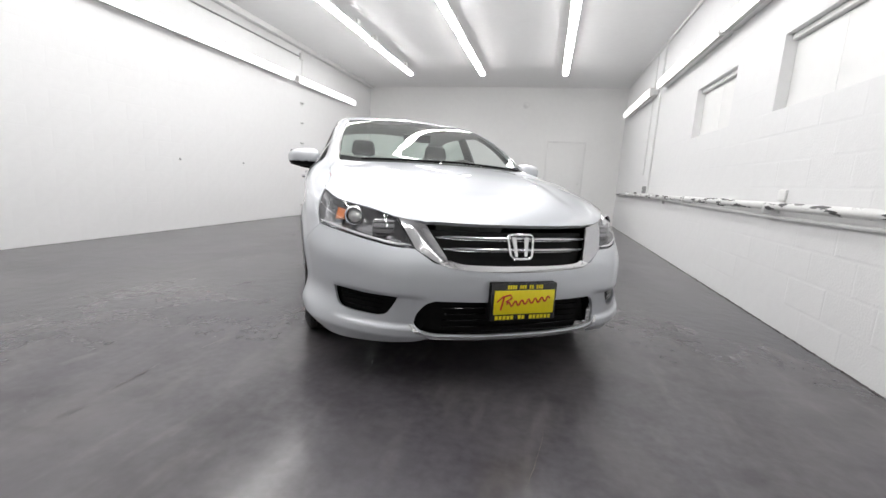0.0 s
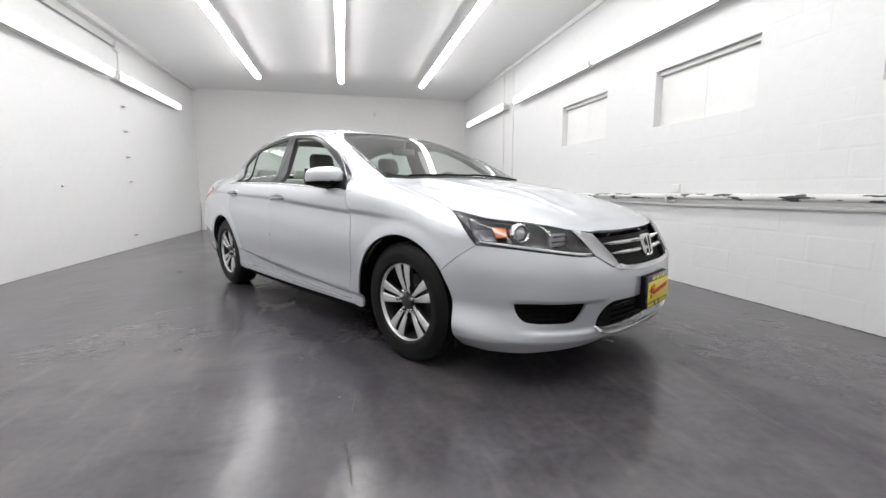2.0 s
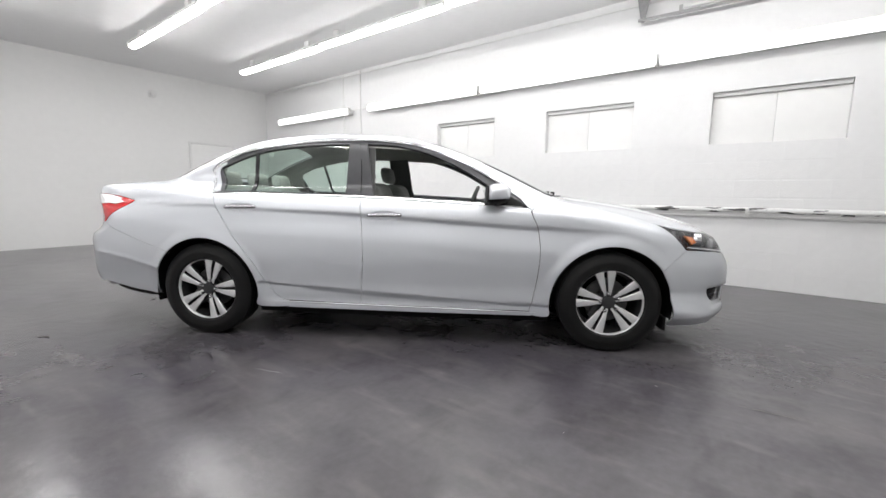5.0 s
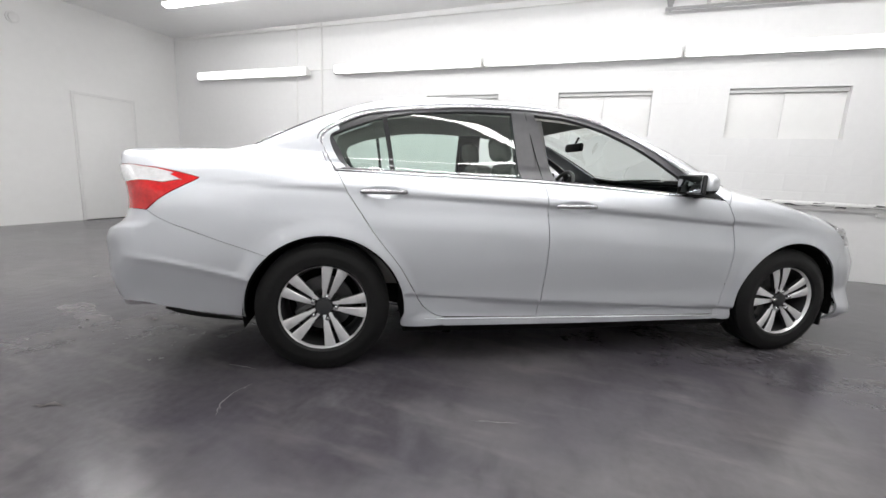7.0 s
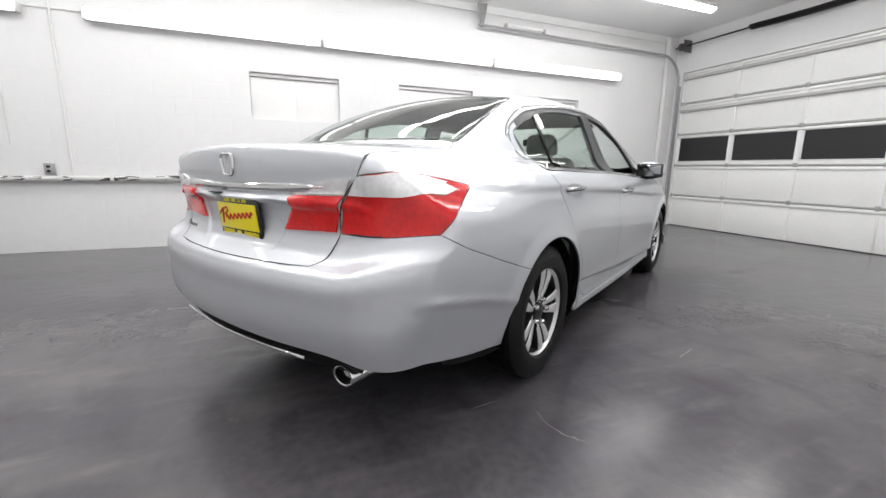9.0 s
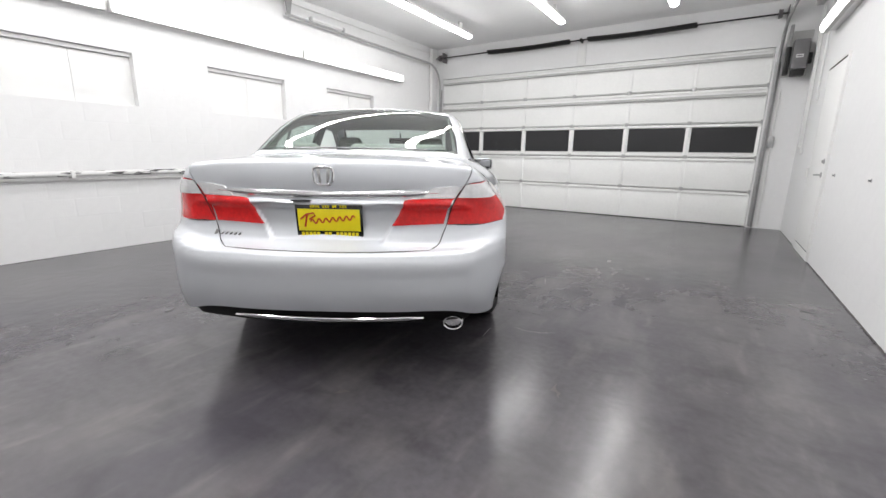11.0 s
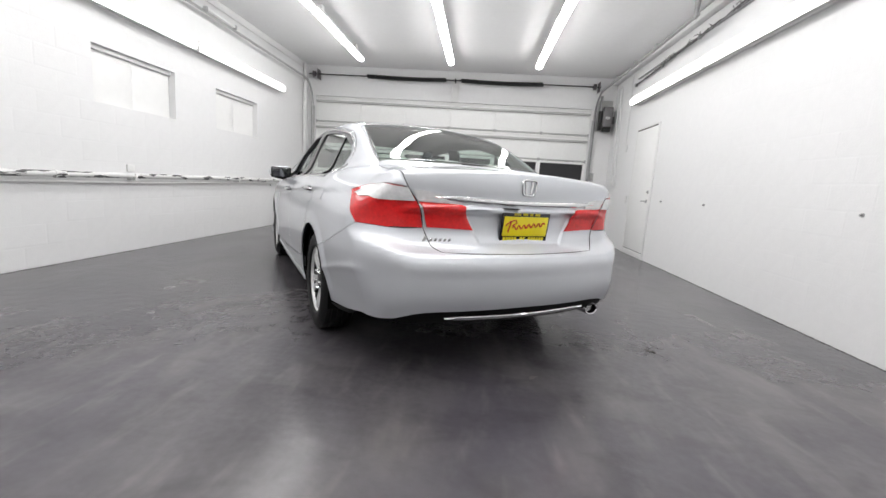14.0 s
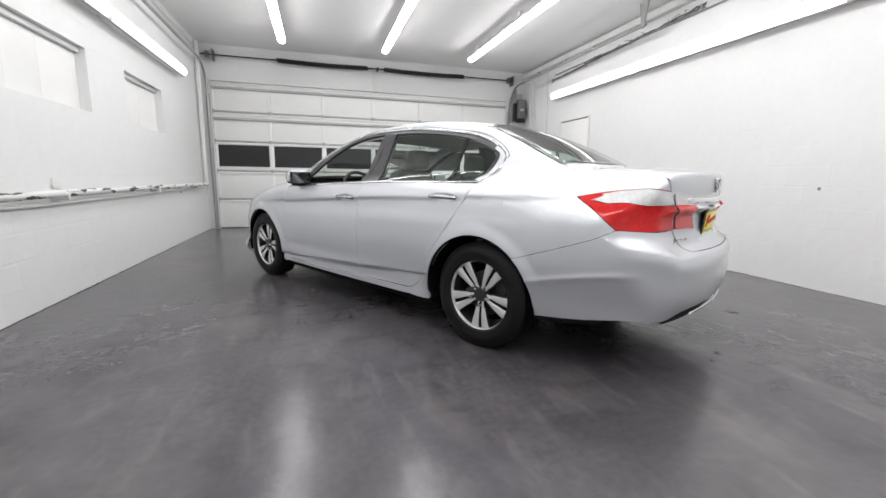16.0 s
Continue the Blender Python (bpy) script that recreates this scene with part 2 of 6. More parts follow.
mark_dark = material("dark_floor_mark", (0.058, 0.050, 0.047), 0.6, spread=0.3, scale=20, fine=90)
scratch_pale = material("scratched_concrete", (0.135, 0.128, 0.128), 0.4, spread=0.3, scale=20, fine=90)
for n, (run, width) in enumerate(([[(-0.275, -0.182), (-0.241, -0.047)], 0.007], [[(-0.281, 0.047), (-0.289, 0.152), (-0.307, 0.307)], 0.011], [[(-0.277, 0.483), (-0.252, 0.678)], 0.008],
                                  [[(1.424, 0.425), (1.412, 0.278), (1.388, 0.119), (1.366, 0.014)], 0.004],
                                  [[(-2.193, 4.222), (-2.142, 4.101)], 0.035], [[(-1.307, 4.78), (-1.346, 4.72)], 0.030], [[(-1.505, 5.09), (-1.517, 5.11)], 0.016], [[(-2.855, 3.706), (-2.87, 3.718)], 0.014])):
    floor_mark("crack", run, width, mark_dark, n)
# Thin dark line on the floor at the foot of each long wall.
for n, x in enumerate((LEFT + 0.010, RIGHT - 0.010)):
    floor_mark("edge_line", [(x, FRONT + 0.02), (x, BACK - 0.02)], 0.015, mark_dark, 60 + n)
for n, (run, width) in enumerate(([[(-1.944, 3.504), (-1.862, 3.564), (-1.772, 3.578), (-1.692, 3.562)], 0.008], [[(-1.587, 3.822), (-1.569, 3.661)], 0.008], [[(-1.54, 2.54), (-1.474, 2.357)], 0.010],
                                  [[(-0.333, 0.650), (-0.317, 0.656)], 0.010], [[(-1.07, 0.876), (-1.05, 0.884)], 0.008], [[(-1.905, 3.528), (-1.893, 3.542)], 0.012])):
    floor_mark("scratch", run, width, scratch_pale, 40 + n)
bm = box(LEFT - 0.3, RIGHT + 0.3, FRONT - 0.6, BACK + 0.3, CEIL, CEIL + 0.15)
for v in bm.verts:
    v.co.z += 0.006 * (3.8 - v.co.y)
structure("ceiling", bm, ceiling_paint, "smooth white painted ceiling with rows of strip lights")
bm = box(RIGHT, RIGHT + 0.25, FRONT, BACK, 0, NZ0)
box(RIGHT, RIGHT + 0.25, FRONT, BACK, NZ1, CEIL + 0.06, bm=bm)
cuts = [FRONT] + [v for a, b in reversed(NICHES) for v in (b, a)] + [BACK]
for a, b in zip(cuts[::2], cuts[1::2]):
    box(RIGHT, RIGHT + 0.25, a, b, NZ0, NZ1, bm=bm)
wall_right = structure("wall_east", bm, white_paint, "white painted concrete block wall with three blocked-up windows")
wall_left = structure("wall_west", box(LEFT - 0.25, LEFT, FRONT, BACK, 0, CEIL + 0.06), white_paint, "white painted concrete block wall with a flush door")
structure("wall_north", box(LEFT - 0.25, RIGHT + 0.25, BACK, BACK + 0.2, 0, CEIL + 0.06), back_paint, "smooth white painted end wall with a flush door")
DX0, DX1, DTOP = -3.19, 2.85, 2.78
bm = box(LEFT - 0.25, DX0, FRONT - 0.25, FRONT, 0, CEIL + 0.06)
box(DX1, RIGHT + 0.25, FRONT - 0.25, FRONT, 0, CEIL + 0.06, bm=bm)
box(DX0, DX1, FRONT - 0.25, FRONT, DTOP, CEIL + 0.06, bm=bm)
structure("wall_south", bm, white_paint, "white painted wall round the wide sectional garage door")
structure("trim", box(LEFT, LEFT + 0.10, FRONT, BACK, CEIL - 0.10, CEIL - 0.002, 0.012), trim_white, "white boxed trim along the top of the block wall")
for i, (a, b) in enumerate(NICHES):
    w = empty("window_%d" % (i + 1), pose(RIGHT, (a + b) / 2, NZ0))
    tagged(w, "blocked-up window opening with two white painted boards", "window", "blocked windows", "structure")
    h, g = (a - b) / 2, NZ1 - NZ0
    for y0, y1 in ((-h + 0.001, -0.0012), (0.0012, h - 0.001)):
        part("board", box(0.085, 0.11, y0, y1, 0.006, g - 0.05, 0.003), back_paint, w)
    part("backing", box(0.1115, 0.16, -h, h, 0, g), rib_grey, w)
    part("lintel", box(0.045, 0.11, -h + 0.003, h - 0.003, g - 0.045, g - 0.003, 0.004), trim_white, w)


# strip lights
def strip_light(length, hang, tubes):
    """A wraparound strip light along y, glowing below its housing; hang: 'ceiling' or 'wall'."""
    o = empty("ceiling_light" if hang == "ceiling" else "wall_light")
    wide = 0.066 if hang == "ceiling" else 0.056
    prof = [(0.062 * math.cos(a), 0.052 * math.sin(a)) for a in (math.pi + math.pi * k / 12 for k in range(13))]
    bm = bmesh.new()
    n = 14
    rings = []
    for k in range(n + 1):
        y = -length / 2 + 0.02 + (length - 0.04) * k / n
        s = 0.9 if k in (0, n) else 1
        rings.append([bm.verts.new((x * s, y, z * s)) for x, z in prof])
    for r0, r1 in zip(rings, rings[1:]):
        for k in range(len(prof) - 1):
            bm.faces.new((r0[k], r0[k + 1], r1[k + 1], r1[k]))
    bm.faces.new(rings[0])
    bm.faces.new(rings[-1][::-1])
    bmesh.ops.recalc_face_normals(bm, faces=bm.faces)
    part("diffuser", bm, tubes, o, "glowing white diffuser")
    part("housing", box(-wide, wide, -length / 2, length / 2, 0.001, 0.040, 0.006), trim_white, o, "white metal housing")
    for e in (-1, 1):
        part("end_cap", box(-0.06, 0.06, e * length / 2 - 0.010, e * length / 2 + 0.010, -0.03, 0.03, 0.004), trim_white, o)
    if hang == "ceiling":
        for e in (-0.35, 0.35):
            part("hanger", box(-0.02, 0.02, e * length - 0.05, e * length + 0.05, 0.039, CEIL - 3.235 + 0.004, 0.003), trim_white, o)
    else:
        part("top_lip", box(-0.069, -0.0625, -length / 2, length / 2, -0.034, 0.060, 0.002), trim_white, o, "white top edge of the fitting")
        part("lower_rim", box(0.0625, 0.0685, -length / 2, length / 2, -0.010, 0.034, 0.002), rib_grey, o, "dull grey lower rim")
        part("back_plate", box(-0.045, 0.045, -length / 2 + 0.01, length / 2 - 0.01, 0.039, 0.1185, 0.006), trim_white, o)
    return o


for x, tubes in ((1.478, dimmed_glow), (-0.240, glow), (-1.860, glow)):
    for k in range(4):
        m = pose(x, -1.285 + 2.37 * (k + 0.5), 3.253 - 0.006 * 2.37 * (k + 0.5))
        if k == 0:
            first = strip_light(2.36, "ceiling", tubes)
            tagged(first, "white ceiling strip light with a glowing rounded diffuser", "light", "ceiling strip lights")
            first.matrix_basis = m
        else:
            copy_thing(first, m)
for x, z, turn, tubes, ys in ((2.90, 2.59, 0, dimmed_wall_glow, (0.150, 2.635, 5.13, 8.12)), (-3.54, 2.67, 180, wall_glow, (0.11, 2.56, 5.01, 7.62))):
    first = strip_light(2.44, "wall", tubes)
    tagged(first, "white wall strip light with a glowing rounded diffuser", "light", "wall strip lights")
    first.matrix_basis = pose(x, ys[0], z, 0, 90, turn)
    for y in ys[1:]:
        copy_thing(first, pose(x, y, z, 0, 90, turn))


# garage door
def garage_door():
    o = empty("garage_door", pose(0, FRONT - 0.03, 0))
    tagged(o, "closed white sectional garage door with a row of dark windows", "garage door")
    hs = (0.0, 0.565, 1.115, 1.675, 2.225, DTOP)
    cols, n = [], 6
    for k in range(n + 1):
        cols.append(DX0 + 0.005 + (DX1 - DX0 - 0.01) * k / n)
    for r, (z0, z1) in enumerate(zip(hs, hs[1:])):
        bm = bmesh.new()
        if r == 2:
            box(cols[0], cols[-1], -0.05, -0.012, z0 + 0.004, z0 + 0.090, 0.003, bm)
            box(cols[0], cols[-1], -0.05, -0.012, z1 - 0.058, z1 - 0.004, 0.003, bm)
            for c in cols:
                box(max(cols[0], c - 0.045), min(cols[-1], c + 0.045), -0.05, -0.013, z0 + 0.091, z1 - 0.059, 0.002, bm)
        else:
            box(cols[0], cols[-1], -0.05, -0.012, z0 + 0.004, z1 - 0.004, 0.004, bm)
        sec = part("section", bm, door_white, o)
        if r == 2:
            for a, b in zip(cols, cols[1:]):
                part("pane", box(a + 0.04, b - 0.04, -0.045, -0.032, z0 + 0.075, z1 - 0.045), dark_pane, sec, "dark window pane")
                bm = box(a + 0.045, b - 0.045, -0.012, -0.002, z0 + 0.075, z0 + 0.092, 0.003)
                box(a + 0.045, b - 0.045, -0.012, -0.002, z1 - 0.060, z1 - 0.045, 0.003, bm)
                part("window_frame", bm, trim_white, sec)
        for k, c in enumerate(cols):
            x0, x1 = max(cols[0], c - 0.026), min(cols[-1], c + 0.026)
            part("stile", box(x0, x1, -0.0125, 0.004, z0 + 0.012, z1 - 0.012, 0.003), door_white, sec)
            if r:
                part("hinge", box(c - 0.028 if k else cols[0], c + 0.028 if k < n else cols[-1], 0.0042, 0.012, z0 - 0.045, z0 + 0.045, 0.003), galvanised, sec)
        part("rib", box(cols[0] + 0.01, cols[-1] - 0.01, -0.0122, 0.016, z1 - 0.05, z1 - 0.018, 0.006), door_white, sec)
        # Rib at each section's foot, in a darker grey than the door.
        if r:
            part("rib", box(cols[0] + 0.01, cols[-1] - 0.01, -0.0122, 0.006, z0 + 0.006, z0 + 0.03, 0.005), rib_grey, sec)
    for z in (2.665, 2.105):
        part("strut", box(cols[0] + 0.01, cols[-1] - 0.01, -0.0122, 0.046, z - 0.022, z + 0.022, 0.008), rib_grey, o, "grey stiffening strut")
    part("bottom_seal", box(cols[0], cols[-1], -0.06, -0.008, 0.001, 0.012), black_steel, o, "black rubber bottom seal")
    part("back_sheet", box(cols[0], cols[-1], -0.07, -0.052, 0.004, DTOP), gap_dark, o)
    return o


garage_door()
for x, s in ((DX1 + 0.05, 1), (DX0 - 0.06, -1)):
    o = empty("door_track", pose(x, FRONT, 0))
    tagged(o, "grey steel garage door track curving up under the ceiling", "door track", "door tracks")
    pts = [(0, 0.05, 0.02), (0, 0.05, 2.60)] + [(0, 0.05 + 0.45 * (1 - math.cos(a)), 2.60 + 0.45 * math.sin(a)) for a in (math.pi / 2 * k / 8 for k in range(1, 9))] + [(0, 4.15, 3.08)]
    part("rail", tube(pts, 0.021, 8), galvanised if s > 0 else grey_steel, o)
    part("angle_iron", box(-0.035, 0.035, 0.005, 0.03, 0.02, 2.55, 0.002), galvanised, o)
    bm = box(-0.012, 0.012, 4.02, 4.18, 3.05, CEIL - 0.004, 0.003)
    for v in bm.verts:
        v.co.y = 4.10 + (v.co.y - 4.10) * (0.22 + 0.78 * max(0.0, (v.co.z - 3.09) / (CEIL - 3.09)))
    part("hanger", bm, grey_steel, o, "grey triangular hanger plate")
    if s > 0:
        part("tension_rod", tube([(0.0, 3.02, 3.125), (0.0, 3.70, 3.125)], 0.020, 10), trim_white, o, "pale tension rod")
        for y in (3.02, 3.70):
            part("rod_clamp", box(-0.025, 0.025, y - 0.02, y + 0.02, 3.09, 3.15, 0.004), galvanised, o)
    else:
        for y in (1.35, 2.25, 3.05):
            part("rod_clamp", box(-0.02, 0.03, y - 0.03, y + 0.03, 3.065, 3.115, 0.006), galvanised, o)
o = empty("torsion_spring", pose(0, FRONT + 0.14, 3.20))
tagged(o, "black torsion springs on a steel shaft above the garage door", "torsion spring")
part("shaft", tube([(DX0 - 0.1, 0, 0), (DX1 + 0.1, 0, 0)], 0.0127, 10), black_steel, o)
for a, b in ((1.65, -0.06), (-0.385, -2.11)):
    pts = []
    turns = 70
    for k in range(turns * 8 + 1):
        q = 2 * math.pi * k / 8
        pts.append((a + (b - a) * k / (turns * 8), 0.036 * math.cos(q), 0.036 * math.sin(q) - 0.018 * math.sin(math.pi * k / (turns * 8))))
    part("spring", tube(pts, 0.0125, 4), black_steel, o, "black coil spring")
part("bracket", box(-0.34, -0.18, -0.138, -0.125, -0.42, 0.06, 0.003), trim_white, o, "white mounting plate")
part("bracket_arm", box(-0.275, -0.245, -0.126, 0.02, -0.03, 0.03, 0.003), black_steel, o)
for x in (DX0 + 0.02, DX1 - 0.02):
    part("drum", lathe([(0.013, -0.03), (0.06, -0.03), (0.065, -0.02), (0.055, 0), (0.062, 0.02), (0.013, 0.025)], 24), machine_grey, o, "grey cable drum").matrix_basis = pose(x, 0, 0, 0, 0, 90)
    part("end_plate", box(x - 0.09, x - 0.082, -0.138, 0.06, -0.1, 0.1, 0.003), machine_grey, o)

o = empty("door_opener", pose(-3.455, FRONT + 0.155, 2.565))
tagged(o, "dark grey wall-mounted garage door opener with a chain cover", "door opener")
part("motor_case", box(-0.115, 0.075, -0.07, 0.10, -0.17, 0.24, 0.022, segments=3), case_grey, o, "dark grey motor case")
part("case_foot", box(-0.10, 0.06, -0.05, 0.09, -0.255, -0.172, 0.015), black_steel, o, "black lower cover")
part("mount_plate", box(-0.15, 0.15, -0.1545, -0.145, -0.24, 0.40, 0.003), rib_grey, o)
part("bracket", box(-0.05, 0.05, -0.146, -0.069, -0.10, 0.16, 0.004), grey_steel, o)
part("chain_guard", box(0.085, 0.150, -0.06, 0.05, -0.23, 0.16, 0.014), black_steel, o, "black chain guard")
part("chain_bracket", box(0.10, 0.14, -0.05, 0.03, 0.158, 0.46, 0.006), grey_steel, o)
part("cable_gland", box(-0.165, -0.114, -0.03, 0.03, -0.09, 0.06, 0.008), black_steel, o)
part("warning_sticker", box(-0.055, 0.030, 0.1003, 0.1012, -0.01, 0.035), trim_white, o, "pale sticker")
part("sticker_print", box(-0.045, 0.020, 0.1013, 0.1018, 0.006, 0.018), gap_dark, o)


# doors in the walls
def flush_door(name, m, w, h, sill=0.0, lever=False, proud=0.006):
    o = tagged(empty(name, m), "closed flush white door in a thin white frame", "door", kind="structure")
    part("leaf", box(-w / 2, w / 2, -0.010, 0.030, sill + 0.012, h, 0.003), back_paint, o)
    for x in (-w / 2 - 0.042, w / 2 + 0.002):
        part("door_frame", box(x, x + 0.04, -0.010 - proud, 0.030, 0, h + 0.043, 0.004), trim_white, o)
    part("door_frame", box(-w / 2 - 0.0015, w / 2 + 0.0015, -0.0098 - proud, 0.030, h + 0.003, h + 0.043, 0.004), trim_white, o)
    part("gap_strip", box(-w / 2, w / 2, -0.006, 0.03, sill + 0.001, sill + 0.012), gap_dark, o)
    x = w / 2 - 0.07
    if sill:
        part("threshold", box(-w / 2, w / 2, -0.008, 0.03, 0.001, sill, 0.003), trim_white, o, "white painted step under the door")
    if lever:
        part("gap_strip", box(-w / 2 + 0.02, w / 2, -0.0135, -0.0095, h - 0.007, h + 0.012), gap_dark, o, "dark gap over the door")
        rose = part("lever_handle", lathe([(0.001, -0.020), (0.028, -0.019), (0.030, -0.0095)], 20), galvanised, o, "dull steel lever handle")
        rose.matrix_basis = pose(x, 0, 0.95)
        part("lever", tube([(0, -0.018, 0), (0, -0.052, 0), (-0.02, -0.058, 0), (-0.11, -0.056, -0.004)], 0.009, 8), galvanised, rose)
        part("deadbolt", lathe([(0.001, -0.034), (0.014, -0.033), (0.018, -0.020), (0.027, -0.018), (0.028, -0.0095)], 20), galvanised, o, "dull steel deadbolt").matrix_basis = pose(x + 0.02, 0, 1.095)
    else:
        part("door_knob", lathe([(0.002, -0.075), (0.022, -0.072), (0.027, -0.055), (0.020, -0.04), (0.010, -0.035), (0.010, -0.015), (0.028, -0.013), (0.028, -0.009)], 20), trim_white, o, "white painted door knob").matrix_basis = pose(x, 0, 1.0)
    return o


flush_door("door_1", pose(1.70, BACK - 0.012, 0), 0.88, 2.00, proud=0.001)
flush_door("door_2", pose(LEFT + 0.012, -0.455, 0, 0, 0, 90), 0.85, 2.14, 0.095, True, 0.001)


# pipes and fittings on the block walls
o = empty("wall_pipe", pose(RIGHT - 0.075, 0, 0.855))
tagged(o, "white painted wall pipe with dark flaking paint", "pipe")
part("pipe", tube([(0, -2.15, 0.01), (0, 1.0, 0.012), (0, 4.0, 0.004), (0, 6.6, -0.012), (0, 9.5, -0.03)], 0.030, 12), pipe_paint, o)
for y in (-1.4, 0.4, 2.45, 4.4, 6.3, 8.4):
    part("pipe_clip", box(-0.034, 0.0745, y - 0.018, y + 0.018, -0.045, 0.034, 0.006), trim_white, o)
for y in (-0.4, 3.3, 7.4):
    part("coupling", tube([(0, y - 0.05, 0.004), (0, y + 0.05, 0.004)], 0.036, 12), pipe_paint, o)
o = empty("conduit", pose(RIGHT - 0.022, 0, 0.785))
tagged(o, "thin white painted conduit run along the block wall", "conduit", "white conduits")
part("conduit_run", tube([(0, -2.1, 0.02), (0, 0.5, 0.012), (0, 2.4, -0.004), (0, 4.2, 0.006), (0, 6.7, 0.03), (0, 9.6, 0.0)], 0.014, 8), trim_white, o)
for y in (-0.8, 5.6):
    part("conduit_box", box(-0.014, 0.018, y - 0.04, y + 0.04, -0.03, 0.03, 0.005), trim_white, o)


def conduit(points, radius, label, mat):
    ob = part("conduit", tube(points, radius, 8), mat)
    return tagged(ob, label, "conduit", "white conduits")


conduit([(RIGHT - 0.016, 6.68, CEIL - 0.03), (RIGHT - 0.016, 6.68, 0.9)], 0.014, "upright white painted conduit on the block wall", trim_white)
conduit([(RIGHT - 0.013, 7.18, CEIL - 0.03), (RIGHT - 0.013, 7.18, 1.2)], 0.011, "slim upright white conduit on the block wall", trim_white)
conduit([(RIGHT - 0.012, 6.40, 2.63), (RIGHT - 0.012, 6.95, 2.63)], 0.010, "short white conduit linking two wall lights", trim_white)
conduit([(RIGHT - 0.045, -2.20, CEIL - 0.01), (RIGHT - 0.045, -2.20, 0.90)], 0.040, "upright white drain pipe beside the garage door", trim_white)
conduit([(RIGHT - 0.02, -2.3, CEIL - 0.09), (RIGHT - 0.02, 9.9, CEIL - 0.09)], 0.011, "thin white conduit under the ceiling edge", trim_white)
conduit([(LEFT + 0.02, -1.2, 3.10), (LEFT + 0.02, 2.0, 3.12), (LEFT + 0.02, 6.75, 3.14)], 0.013, "dusty grey conduit above the wall lights", grey_steel)
conduit([(LEFT + 0.02, 6.68, 3.27), (LEFT + 0.02, 6.68, 2.74)], 0.011, "short upright white conduit above a wall light", trim_white)
conduit([(LEFT + 0.02, -1.50, 3.27), (LEFT + 0.02, -1.45, 1.95)], 0.012, "upright white cable pipe beside the door opener", trim_white)
rng = random.Random(5)
o = tagged(empty("cable_bundle", pose(LEFT, -1.30, 3.01)), "ragged bundle of dusty dark cables clipped along the wall top", "cable bundle")
for k in range(6):
    pts = [(0.016 + 0.012 * rng.random(), 3.5 * t / 28, 0.16 * t / 28 + (0.010 + 0.022 * (t / 28) ** 2) * rng.uniform(-1, 1)) for t in range(29)]
    part("cable", tube(pts, 0.0065, 6), machine_grey if k % 3 else grey_steel, o)
for k in range(26):
    y = 1.1 + 2.3 * rng.random()
    z = 0.16 * y / 3.5
    part("cable_end", tube([(0.03, y, z), (0.05, y + rng.uniform(-0.06, 0.06), z + rng.uniform(-0.02, 0.05)), (0.055, y + rng.uniform(-0.12, 0.12), z + rng.uniform(-0.05, 0.07))], 0.004, 5), machine_grey, o)
for y in (0.02, 1.1, 2.2, 3.45):
    part("clip", box(0.001, 0.045, y - 0.012, y + 0.012, 0.16 * y / 3.5 - 0.03, 0.16 * y / 3.5 + 0.03, 0.004), galvanised, o)
for y in (-2.06, -1.87):
    conduit([(LEFT + 0.02, y - 0.22, 3.16), (LEFT + 0.02, y - 0.12, 2.6), (LEFT + 0.02, y, 1.28)], 0.012, "upright white cable pipe beside the door opener", trim_white)
conduit([(-3.335, FRONT + 0.016, 2.14), (-3.33, FRONT + 0.016, 1.455)], 0.010, "short upright white conduit beside the garage door", trim_white)
conduit([(-3.335, FRONT + 0.016, 1.285), (-3.35, FRONT + 0.016, 0.03)], 0.010, "upright white conduit beside the garage door", trim_white)
o = tagged(empty("junction_box", pose(-3.33, FRONT, 1.37)), "grey steel junction box on the wall beside the garage door", "junction box")
part("cover", box(-0.04, 0.04, 0.0005, 0.045, -0.085, 0.085, 0.005), galvanised, o)
for z in (-0.06, 0.06):
    part("screw", box(-0.005, 0.005, 0.0455, 0.048, z - 0.005, z + 0.005, 0.001), grey_steel, o)


def wall_box(x, y, z, w, h, d, side, label, category, mat=trim_white):
    o = tagged(empty(category.replace(" ", "_"), pose(x, y, z, 0, 0, 0 if side > 0 else 180)), label, category)
    part("cover", box(-d, -0.0005, -w / 2, w / 2, -h / 2, h / 2, min(0.006, d / 3)), mat, o)
    return o


o = wall_box(RIGHT, 6.88, 0.945, 0.085, 0.125, 0.055, 1, "grey power socket box above the wall pipe", "power socket", galvanised)
for z in (-0.025, 0.025):
    part("socket", box(-0.058, -0.054, -0.017, 0.017, z - 0.014, z + 0.014, 0.001), black_steel, o, "dark socket face")
wall_box(RIGHT, 2.42, 0.945, 0.10, 0.08, 0.02, 1, "white blank junction box above the wall pipe", "junction box")
wall_box(LEFT, 6.66, 3.15, 0.12, 0.12, 0.05, -1, "white junction box on the block wall", "junction box")
wall_box(LEFT, -1.42, 1.90, 0.07, 0.12, 0.03, -1, "white door control switch on the block wall", "wall switch")
wall_box(LEFT, -1.96, 1.24, 0.26, 0.09, 0.03, -1, "wide white cable box on the block wall", "junction box")
wall_box(LEFT, -1.10, 0.95, 0.08, 0.12, 0.02, -1, "white light switch beside the flush door", "wall switch")
